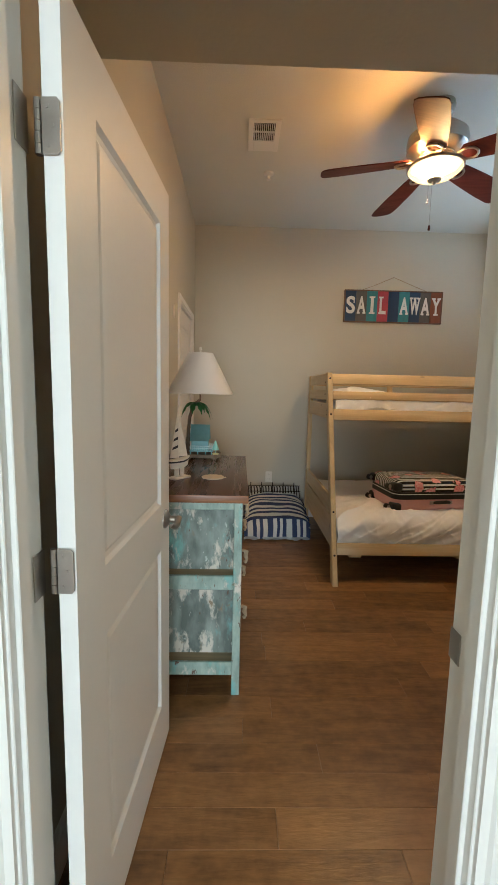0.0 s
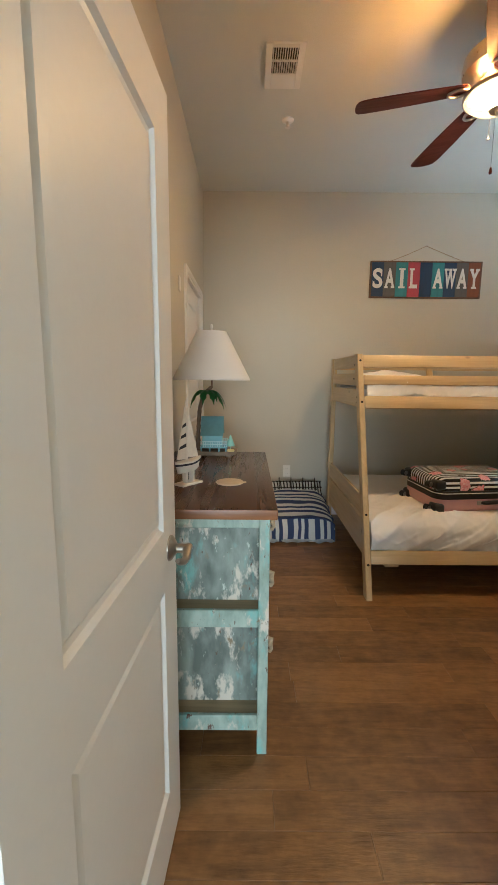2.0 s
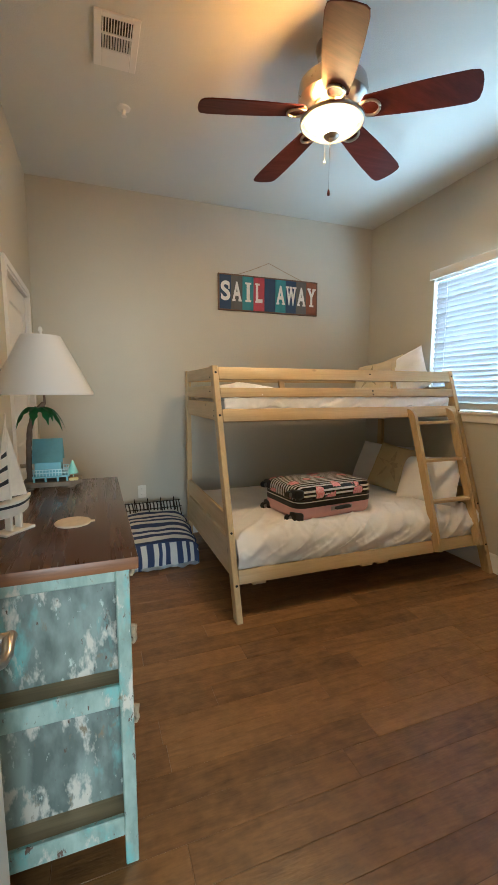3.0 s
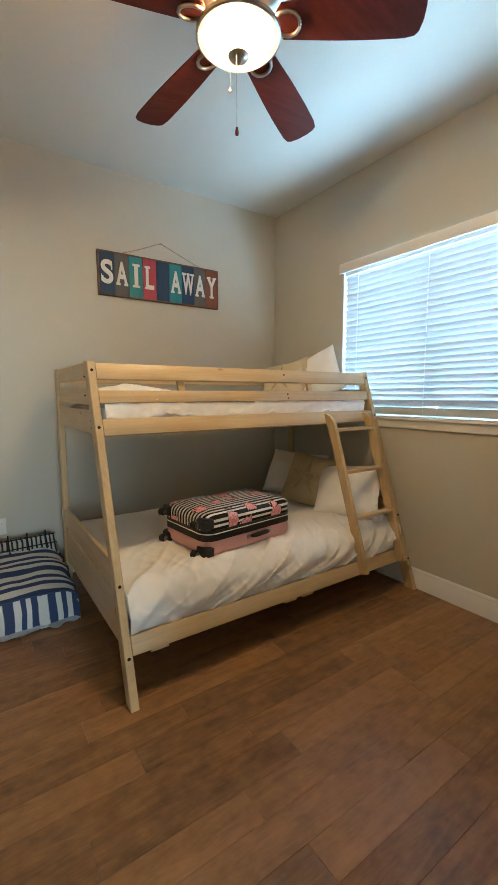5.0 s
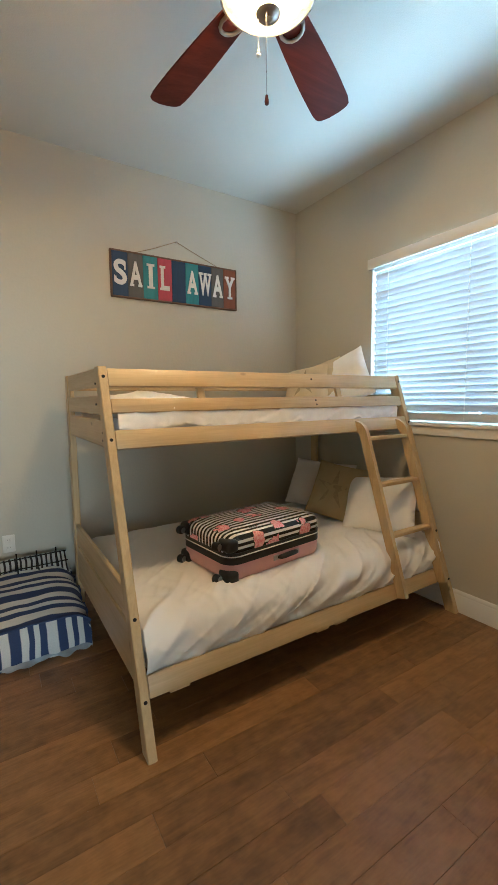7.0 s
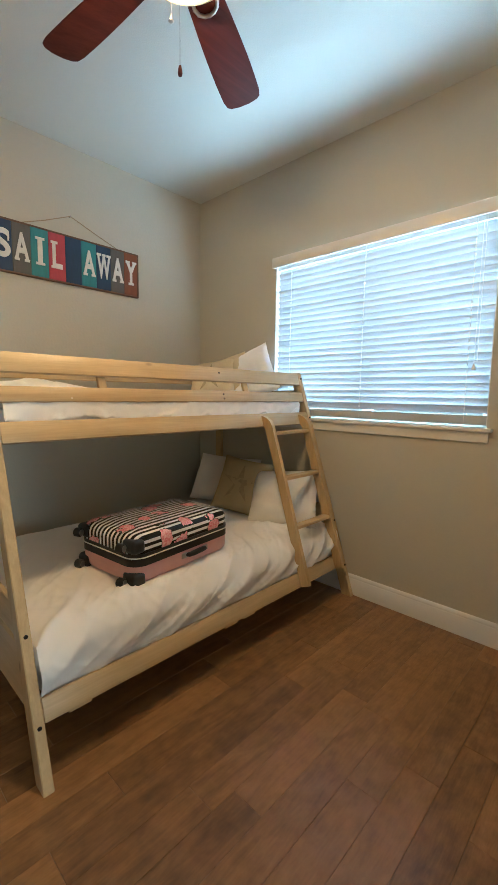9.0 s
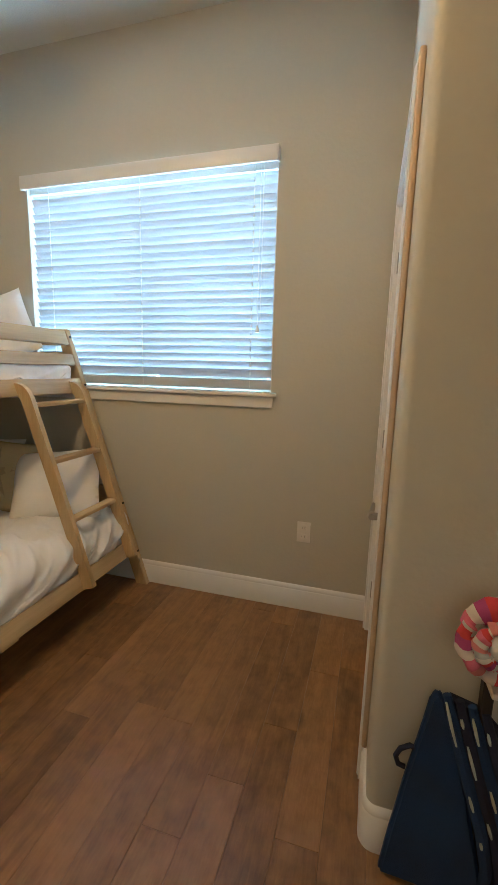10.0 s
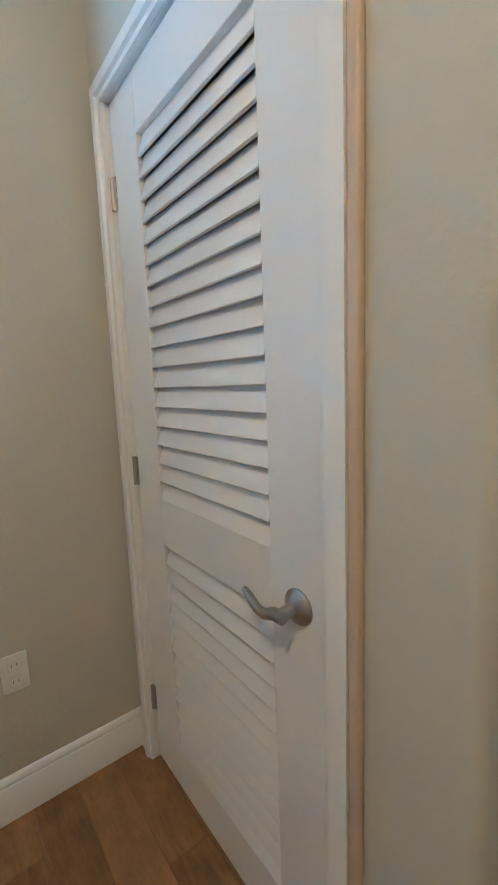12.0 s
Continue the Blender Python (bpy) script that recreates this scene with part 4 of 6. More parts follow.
def suitcase():
    L, W = 0.66, 0.45
    s = thing("suitcase", (1.230, 3.170, 0.488), "pink hard-shell suitcase with a black-striped rose-print lid lying on the bed", "suitcase", turn=6.5)
    bm = bmesh.new()
    shell(bm, L, W, 0.105, 0.0, 0.07)
    part("lower_shell", bm, PINK, s, "glossy pink lower shell", 50)
    bm = bmesh.new()
    shell(bm, L, W, 0.128, 0.236, 0.07, 0.014)
    part("lid", bm, FLORAL, s, "black and white striped lid with pink roses", 50)
    bm = bmesh.new()
    for r, z0, z1, o in ((0.07, 0.094, 0.152, 0.003),):
        pts = []
        for cx, cy, a0 in ((L - r, W - r, 0), (r, W - r, 90), (r, r, 180), (L - r, r, 270)):
            pts += [(cx + (r + o) * math.cos(radians(a0 + 15 * k)), cy + (r + o) * math.sin(radians(a0 + 15 * k))) for k in range(7)]
        prism(bm, pts, z1 - z0, Matrix.Translation((0, 0, z0)))
    part("seam_band", bm, DARK, s, "black zip band")
    bm = bmesh.new()
    pts = []
    for cx, cy, a0 in ((L - 0.07, W - 0.07, 0), (0.07, W - 0.07, 90), (0.07, 0.07, 180), (L - 0.07, 0.07, 270)):
        pts += [(cx + 0.074 * math.cos(radians(a0 + 15 * k)), cy + 0.074 * math.sin(radians(a0 + 15 * k)), 0.134) for k in range(7)]
    tube(bm, pts + [pts[0]], 0.003, 6)
    part("piping", bm, PLATE, s, "white piping")
    for y in (0.055, W - 0.055):
        for z, d in ((0.030, -1), (0.190, 1)):
            bm = bmesh.new()
            box(bm, (-0.010, y - 0.060 if y < 0.2 else y - 0.034, z - 0.034), (0.062, y + 0.034 if y < 0.2 else y + 0.060, z + (0.036 if d < 0 else 0.030)), 0.020, segments=4)
            mount = part("wheel_mount", bm, DARK, s)
            bm = bmesh.new()
            m = pose(-0.034, y, z, 90, 0, 20)
            lathe(bm, [(0, -0.018), (0.017, -0.018), (0.022, -0.013), (0.022, 0.013), (0.017, 0.018), (0, 0.018)], m=m, segments=18)
            part("wheel", bm, DARK, mount)
            bm = bmesh.new()
            lathe(bm, [(0, -0.0205), (0.004, -0.0205), (0.005, -0.0190), (0.013, -0.0190), (0.014, -0.0205), (0.0155, -0.0205), (0.0155, 0.0205), (0, 0.0205)], m=m, segments=16)
            part("hub", bm, STEEL, mount)
    bm = bmesh.new()
    tube(bm, [(0.315, 0.0, 0.068), (0.320, -0.018, 0.072), (0.345, -0.026, 0.076), (0.405, -0.026, 0.078), (0.430, -0.018, 0.074), (0.435, 0.0, 0.070)], [0.009, 0.012, 0.014, 0.014, 0.012, 0.009], 10)
    h = part("carry_handle", bm, DARK, s)
    for x in (0.300, 0.450):
        bm = boxed(((x - 0.018, -0.007, 0.054), (x + 0.018, 0.002, 0.082)), bevel=0.003)
        part("handle_mount", bm, NICKEL, s)


suitcase()


# ---- sign ----
def sign():
    x0, x1, z0, z1 = 1.116, 2.140, 2.117, 2.437
    s = thing("wall_sign", ((x0 + x1) / 2, YN, z0), "painted wooden plank sign reading SAIL AWAY, hung on twine", "sign")
    navy, grey, teal, red, rust = ((0.018, 0.045, 0.105), (0.105, 0.098, 0.088), (0.055, 0.235, 0.26), (0.42, 0.055, 0.075), (0.20, 0.065, 0.025))
    colours = [navy, grey, teal, red, navy, teal, navy, grey, rust]
    mats = {c: material("sign_paint", c, 0.62, var=0.16, scale=14, fine=60, bump=0.08, stretch=(3, 1, 0.5)) for c in set(colours)}
    hw, h = (x1 - x0) / 2, z1 - z0
    back = material("sign_wood", (0.16, 0.09, 0.05), 0.7, var=0.2)
    bm = boxed(((-hw, -0.014, 0), (hw, -0.001, h)), bevel=0.002)
    part("backing", bm, back, s)
    w = (2 * hw - 0.016) / 9
    for k, c in enumerate(colours):
        bm = bmesh.new()
        box(bm, (-hw + 0.008 + k * w + 0.0008, -0.026, 0.008), (-hw + 0.008 + (k + 1) * w - 0.0008, -0.0142, h - 0.008), 0.0015)
        part("plank", bm, mats[c], s)
    bm = boxed(((-hw - 0.004, -0.027, -0.004), (-hw + 0.007, -0.0005, h + 0.004)), ((hw - 0.007, -0.027, -0.004), (hw + 0.004, -0.0005, h + 0.004)), ((-hw + 0.007, -0.027, -0.004), (hw - 0.007, -0.0005, 0.007)), ((-hw + 0.007, -0.027, h - 0.007), (hw - 0.007, -0.0005, h + 0.004)), bevel=0.002)
    part("edge_frame", bm, back, s)
    white = material("sign_letter_paint", (0.78, 0.76, 0.72), 0.6, var=0.06, scale=30)
    for k, ch in enumerate("SAIL AWAY"):
        if ch == " ":
            continue
        cu = bpy.data.curves.new("letter", "FONT")
        cu.body, cu.size, cu.extrude, cu.offset = ch, 1.0, 0.01, 0.026
        tmp = new("letter_source", cu)
        bpy.context.view_layer.update()
        me = bpy.data.meshes.new_from_object(tmp.evaluated_get(bpy.context.evaluated_depsgraph_get()))
        bpy.data.objects.remove(tmp)
        bm = bmesh.new()
        bm.from_mesh(me)
        xs, ys = [v.co.x for v in bm.verts], [v.co.y for v in bm.verts]
        lx, hx, ly, hy = min(xs), max(xs), min(ys), max(ys)
        lw = {"I": 0.030, "W": 0.104, "L": 0.066}.get(ch, 0.090)
        lh = 0.176
        for v in bm.verts:
            v.co = Vector(((v.co.x - (lx + hx) / 2) / (hx - lx) * lw, (v.co.y - ly) / (hy - ly) * lh, v.co.z * 0.3))
        bars = {"A": [(-0.030, 0, 0.030), (0.030, 0, 0.030)], "I": [(0, 0, 0.058), (0, 1, 0.058)], "L": [(-0.020, 1, 0.044), (-0.026, 0, 0.034)], "W": [(-0.038, 1, 0.034), (0.038, 1, 0.034), (0, 1, 0.026)], "Y": [(-0.028, 1, 0.034), (0.028, 1, 0.034), (0, 0, 0.044)], "S": [(0.034, 0.78, 0.009), (-0.034, 0.10, 0.009)]}[ch]
        for bx, top, bw in bars:
            bh = 0.016 if ch != "S" else 0.042
            y0 = top * (lh - bh)
            box(bm, (bx - bw / 2, y0, -0.002), (bx + bw / 2, y0 + bh, 0.0046))
        bmesh.ops.transform(bm, matrix=Matrix.Translation((-hw + 0.008 + (k + 0.5) * w, -0.0285, 0.082)) @ pose(0, 0, 0, 90), verts=bm.verts)
        part("letter", bm, white, s)
        bpy.data.meshes.remove(me)
    twine = material("jute_twine", (0.36, 0.28, 0.18), 0.9, var=0.2, scale=60)
    bm = bmesh.new()
    apex = (-0.008, -0.012, h + 0.138)
    tube(bm, [(-0.35, -0.01, h - 0.002), (-0.18, -0.011, h + 0.062), apex, (0.18, -0.011, h + 0.066), (0.37, -0.01, h - 0.002)], 0.0028, 6)
    part("twine", bm, twine, s)
    bm = bmesh.new()
    rod(bm, (-0.008, 0.0, h + 0.134), (-0.008, -0.02, h + 0.136), 0.0032, 8)
    lathe(bm, [(0, 0), (0.006, 0), (0.005, 0.003), (0, 0.003)], m=pose(-0.008, -0.02, h + 0.136, 90), segments=10)
    part("nail", bm, STEEL, s)


sign()


# ---- ceiling fan ----
def ceiling_fan():
    cx, cy = 1.17, 2.74
    f = thing("ceiling_fan", (cx, cy, ZC), "cherry five-blade ceiling fan with a lit frosted glass bowl", "ceiling fan")
    z = lambda h: h - ZC
    bm = bmesh.new()
    lathe(bm, [(0, z(3.034)), (0.085, z(3.034)), (0.088, z(3.015)), (0.075, z(2.975)), (0.045, z(2.955)), (0.03, z(2.95)), (0, z(2.95))])
    part("canopy", bm, NICKEL, f)
    bm = bmesh.new()
    lathe(bm, [(0, z(2.96)), (0.045, z(2.96)), (0.06, z(2.925)), (0.12, z(2.90)), (0.165, z(2.86)), (0.172, z(2.82)), (0.168, z(2.79)), (0.13, z(2.768)), (0.10, z(2.76)), (0, z(2.76))], segments=40)
    part("motor_housing", bm, NICKEL, f, "brushed nickel motor housing")
    bm = bmesh.new()
    lathe(bm, [(0, z(2.762)), (0.095, z(2.762)), (0.10, z(2.75)), (0.075, z(2.738)), (0, z(2.738))])
    part("light_fitter", bm, NICKEL, f)
    # Pan added to keep the bulb's light off the ceiling and upper walls.
    bm = bmesh.new()
    lathe(bm, [(0, z(2.7395)), (0.02, z(2.7395)), (0.03, z(2.709)), (0.134, z(2.703)), (0.134, z(2.7005)), (0, z(2.7005))], segments=40)
    part("added_light_block", bm, PAN, f, "white pan added above the bulb to block its upward light")
    bm = bmesh.new()
    lathe(bm, [(0.152, z(2.705)), (0.160, z(2.70)), (0.160, z(2.688)), (0.152, z(2.685)), (0.152, z(2.705))], segments=48)
    for a in (30, 150, 270):
        rod(bm, (0.09 * math.cos(radians(a)), 0.09 * math.sin(radians(a)), z(2.745)), (0.153 * math.cos(radians(a)), 0.153 * math.sin(radians(a)), z(2.70)), 0.004, 8)
    part("bowl_ring", bm, NICKEL, f, "nickel ring round the glass bowl")
    bm = bmesh.new()
    prof = [(0.154, z(2.700))] + [(0.152 * math.cos(a), z(2.700) - 0.070 * math.sin(a)) for a in [math.pi / 2 * k / 9 for k in range(1, 9)]] + [(0.006, z(2.630))]
    lathe(bm, prof + [(r * 0.975, h + 0.004) for r, h in prof[::-1]], segments=48)
    part("glass_bowl", bm, GLOW, f, "lit frosted amber glass bowl", 60)
    bm = bmesh.new()
    lathe(bm, [(0, z(2.637)), (0.036, z(2.636)), (0.041, z(2.630)), (0.034, z(2.621)), (0.014, z(2.614)), (0.010, z(2.607)), (0.006, z(2.602)), (0, z(2.601))], segments=24)
    part("finial", bm, NICKEL, f)
    root, tip, n = 0.165, 0.645, 14
    for k in range(5):
        ang = 27.5 + 72 * k
        turn = pose(0, 0, z(2.735), 0, 0, ang) @ pose(0, 0, 0, 0, 4.6, 0) @ pose(0, 0, 0, -12, 0, 0)
        bm = bmesh.new()
        out = []
        for i in range(n + 1):
            s = i / n
            r = root + (tip - root) * s
            wdt = 0.061 + 0.022 * math.sin(min(s / 0.85, 1) * math.pi / 2)
            out.append((r, wdt if s < 0.985 else wdt * 0.92))
        for i in range(1, 5):
            a = math.pi * i / 5
            out.append((tip + 0.022 * math.sin(a), 0.075 * math.cos(a)))
        out += [(r, -wv) for r, wv in [(o[0], o[1]) for o in out[:n + 1]][::-1]]
        out += [(root - 0.02, -0.034), (root - 0.02, 0.034)]
        prism(bm, out, 0.006)
        bmesh.ops.transform(bm, matrix=turn, verts=bm.verts)
        blade = part("blade", bm, CHERRY, f)
        bm = bmesh.new()
        m2 = turn @ Matrix.Translation((0, 0, -0.006))
        tube(bm, [m2 @ Vector(p) for p in ((0.085, 0.0, 0.020), (0.120, 0.008, 0.010), (0.142, 0.026, 0.001), (0.165, 0.040, -0.001), (0.192, 0.043, -0.001), (0.214, 0.034, -0.001), (0.227, 0.018, -0.001), (0.231, 0.0, -0.001), (0.227, -0.018, -0.001), (0.214, -0.034, -0.001), (0.192, -0.043, -0.001), (0.165, -0.040, -0.001), (0.142, -0.026, 0.001), (0.120, -0.008, 0.010), (0.085, 0.0, 0.020))], 0.0068, 8)
        part("blade_arm", bm, NICKEL, blade, "nickel open-loop blade arm")
    for (dx, dy, top, bot), kind in (((-0.020, -0.017, 2.69, 2.37), 0), ((-0.026, 0.020, 2.69, 2.528), 1)):
        bm = bmesh.new()
        rod(bm, (dx, dy, z(top)), (dx, dy, z(bot)), 0.0011, 6)
        chain = part("pull_chain", bm, NICKEL, f)
        bm = bmesh.new()
        if kind == 0:
            lathe(bm, [(0, z(bot)), (0.004, z(bot) - 0.002), (0.0075, z(bot) - 0.022), (0.006, z(bot) - 0.030), (0, z(bot) - 0.032)], (dx, dy, 0), 12)
            part("pull_knob", bm, CHERRY, chain, "dark wooden pull")
        else:
            lathe(bm, [(0, z(bot)), (0.003, z(bot) - 0.002), (0.003, z(bot) - 0.012), (0.009, z(bot) - 0.020), (0, z(bot) - 0.030)], (dx, dy, 0), 12)
            part("pull_knob", bm, PLATE, chain, "clear pull")


CHERRY = wood("cherry_blade", (0.110, 0.020, 0.012), (0.055, 0.010, 0.007), 0, 0.5, 18, 0, 0.0, 0.1, bump=0.01)
CHERRY.node_tree.nodes["Principled BSDF"].inputs["Specular IOR Level"].default_value = 0.15

PAN = material("added_block_enamel", (0.62, 0.52, 0.40), 0.6, var=0.06)


def glow_glass():
    m = bpy.data.materials.new("lit_frosted_glass")
    m.use_nodes = True
    n, l = m.node_tree.nodes, m.node_tree.links
    b = n["Principled BSDF"]
    tc, nz = n.new("ShaderNodeTexCoord"), n.new("ShaderNodeTexNoise")
    nz.inputs["Scale"].default_value, nz.inputs["Detail"].default_value, nz.inputs["Distortion"].default_value = 5, 4, 1.5
    l.new(tc.outputs["Object"], nz.inputs["Vector"])
    grad = n.new("ShaderNodeMapRange")
    grad.inputs[1].default_value, grad.inputs[2].default_value = 0.3, 0.7
    grad.inputs[3].default_value, grad.inputs[4].default_value = 0.75, 1.25
    l.new(nz.outputs[0], grad.inputs[0])
    mul = n.new("ShaderNodeMath")
    mul.operation = "MULTIPLY"
    mul.inputs[1].default_value = 1.8
    l.new(grad.outputs[0], mul.inputs[0])
    n.remove(b)
    em, gl, sheen = n.new("ShaderNodeEmission"), n.new("ShaderNodeBsdfGlossy"), n.new("ShaderNodeMixShader")
    em.inputs[0].default_value = (1.0, 0.58, 0.25, 1)
    l.new(mul.outputs[0], em.inputs[1])
    gl.inputs["Roughness"].default_value = 0.2
    sheen.inputs[0].default_value = 0.06
    frost, lit = n.new("ShaderNodeBsdfTranslucent"), n.new("ShaderNodeAddShader")
    frost.inputs[0].default_value = (0.018, 0.012, 0.005, 1)
    l.new(em.outputs[0], lit.inputs[0])
    l.new(frost.outputs[0], lit.inputs[1])
    l.new(lit.outputs[0], sheen.inputs[1])
    l.new(gl.outputs[0], sheen.inputs[2])
    clear, both = n.new("ShaderNodeBsdfTransparent"), n.new("ShaderNodeMixShader")
    clear.inputs[0].default_value = (1.0, 0.90, 0.72, 1)
    both.inputs[0].default_value = 0.64
    l.new(sheen.outputs[0], both.inputs[1])
    l.new(clear.outputs[0], both.inputs[2])
    l.new(both.outputs[0], n["Material Output"].inputs[0])
    return m


GLOW = glow_glass()
ceiling_fan()


# ---- ceiling vent, sprinkler, plates ----
def ceiling_vent():
    v = thing("ceiling_vent", (0.172, 3.083, ZC), "white metal ceiling air vent with slotted grilles", "vent")
    hw, hl = 0.102, 0.166
    # Black sheet stands in for the shade inside the duct.
    bm = boxed(((-hw + 0.03, -hl + 0.02, -0.006), (hw - 0.03, 0.06, -0.001)))
    part("backing", bm, DARK, v)
    bm = boxed(((-hw, -hl, -0.012), (-hw + 0.034, hl, -0.001)), ((hw - 0.034, -hl, -0.012), (hw, hl, -0.001)), ((-hw + 0.034, -hl, -0.012), (hw - 0.034, -hl + 0.028, -0.001)), ((-hw + 0.034, -0.052, -0.012), (hw - 0.034, -0.040, -0.001)), ((-hw + 0.034, 0.048, -0.012), (hw - 0.034, hl, -0.001)), bevel=0.002)
    part("frame", bm, TRIM, v)
    for y0, y1, tilt in ((-hl + 0.028, -0.052, 30), (-0.040, 0.048, -38)):
        for k in range(11):
            bm = bmesh.new()
            x = -hw + 0.040 + k * 0.0124
            box(bm, (-0.0007, y0, -0.006), (0.0007, y1, 0.006), 0, Matrix.Translation((x, 0, -0.008)) @ pose(0, 0, 0, 0, tilt, 0))
            part("slat", bm, TRIM, v)


ceiling_vent()
sp = thing("fire_sprinkler", (0.236, 3.56, ZC), "small white ceiling fire sprinkler", "sprinkler")
bm = bmesh.new()
lathe(bm, [(0, 0), (0.040, -0.001), (0.038, -0.008), (0.018, -0.016), (0, -0.016)], segments=24)
part("escutcheon", bm, TRIM, sp)
bm = bmesh.new()
lathe(bm, [(0, -0.016), (0.011, -0.016), (0.009, -0.038), (0.004, -0.042), (0.016, -0.046), (0.016, -0.049), (0, -0.049)], segments=16)
part("sprinkler_head", bm, TRIM, sp)

# Colour of the raised slot bars stands for shade in the socket holes.
SLOT = material("shaded_slot", (0.22, 0.20, 0.17), 0.7)


def wall_plate(name, label, place, turn, category, sockets=True, w=0.072, h=0.116):
    p = thing(name, place, label, category, turn=turn)
    bm = bmesh.new()
    box(bm, (-w / 2, -0.007, -h / 2), (w / 2, -0.0005, h / 2), 0.003, segments=2)
    part("cover_plate", bm, PLATE, p)
    if sockets:
        for z in (-0.025, 0.025):
            bm = boxed(((-0.017, -0.0095, z - 0.016), (0.017, -0.006, z + 0.016)), bevel=0.003)
            face = part("socket", bm, PLATE, p)
            bm = boxed(((-0.008, -0.0100, z - 0.004), (-0.006, -0.0094, z + 0.006)), ((0.006, -0.0100, z - 0.004), (0.008, -0.0094, z + 0.006)))
            part("slots", bm, SLOT, face)
    return p


wall_plate("outlet", "white double wall outlet", (0.378, YN, 0.445), 0, "outlet")
wall_plate("outlet", "white double wall outlet above the baseboard", (XE, 1.995, 0.455), -90, "outlet")
wall_plate("sensor_plate", "small white wall sensor beside the door", (XW, 3.22, 1.93), 90, "sensor", False, 0.05, 0.09)


# ---- dresser and what stands on it ----
def worn_paint(name, dark, light, size=1.0, rub=0.0):
    """Aqua paint rubbed through to white, grey and bare wood in streaks and patches."""
    m = bpy.data.materials.new(name)
    m.use_nodes = True
    n, l = m.node_tree.nodes, m.node_tree.links
    b = n["Principled BSDF"]
    tc, mp = n.new("ShaderNodeTexCoord"), n.new("ShaderNodeMapping")
    mp.inputs["Scale"].default_value = (size, size, 0.42 * size)
    l.new(tc.outputs["Object"], mp.inputs[0])
    prev = None
    base = n.new("ShaderNodeMix")
    base.data_type = "RGBA"
    base.inputs[6].default_value, base.inputs[7].default_value = (*dark, 1), (*light, 1)
    first = n.new("ShaderNodeTexNoise")
    first.inputs["Scale"].default_value, first.inputs["Detail"].default_value = 13, 8
    l.new(mp.outputs[0], first.inputs["Vector"])
    r0 = n.new("ShaderNodeMapRange")
    r0.inputs[1].default_value, r0.inputs[2].default_value = 0.36, 0.66
    l.new(first.outputs[0], r0.inputs[0])
    l.new(r0.outputs[0], base.inputs[0])
    prev = base.outputs[2]
    for scale, lo, hi, colour, shift in ((5, 0.57, 0.68, (0.24, 0.47, 0.44), 31.0), (8, 0.55 + rub, 0.61 + rub, (0.62, 0.57, 0.48), 3.0), (15, 0.60 + rub, 0.67 + rub, (0.24, 0.19, 0.12), 8.0), (28, 0.63, 0.69, (0.52, 0.56, 0.50), 15.0), (24, 0.645, 0.68, (0.12, 0.07, 0.045), 21.0)):
        t, mv = n.new("ShaderNodeTexNoise"), n.new("ShaderNodeVectorMath")
        mv.operation = "ADD"
        mv.inputs[1].default_value = (shift, shift, shift)
        l.new(mp.outputs[0], mv.inputs[0])
        t.inputs["Scale"].default_value, t.inputs["Detail"].default_value, t.inputs["Roughness"].default_value = scale, 5, 0.62
        l.new(mv.outputs[0], t.inputs["Vector"])
        rg = n.new("ShaderNodeMapRange")
        rg.inputs[1].default_value, rg.inputs[2].default_value = lo, hi
        l.new(t.outputs[0], rg.inputs[0])
        mx = n.new("ShaderNodeMix")
        mx.data_type = "RGBA"
        l.new(rg.outputs[0], mx.inputs[0])
        l.new(prev, mx.inputs[6])
        mx.inputs[7].default_value = (*colour, 1)
        prev = mx.outputs[2]
    l.new(prev, b.inputs["Base Color"])
    b.inputs["Roughness"].default_value = 0.6
    bp = n.new("ShaderNodeBump")
    bp.inputs["Distance"].default_value = 0.0012
    l.new(first.outputs[0], bp.inputs["Height"])
    l.new(bp.outputs[0], b.inputs["Normal"])
    return m


AQUA = worn_paint("worn_aqua_paint", (0.13, 0.15, 0.13), (0.29, 0.335, 0.295), 1.45, 0.02)
AQUA_EDGE = worn_paint("worn_pale_aqua_paint", (0.25, 0.325, 0.275), (0.40, 0.485, 0.42), 2.2, 0.05)
TOPWOOD = wood("dresser_top_wood", (0.074, 0.034, 0.020), (0.060, 0.027, 0.016), 1, 0.30, 14, 0, 0.15, 0.1, bump=0.006)
EDGEWOOD = wood("dresser_top_edge", (0.26, 0.115, 0.045), (0.15, 0.06, 0.025), 0, 0.45, 20, 0, 0, 0.1)
SHELFWOOD = wood("dresser_ledge_wood", (0.36, 0.285, 0.16), (0.22, 0.165, 0.09), 0, 0.6, 14, 0, 0, 0.1)
ROPE = material("rope", (0.50, 0.40, 0.26), 0.95, var=0.2, scale=50, fine=300, bump=0.2)


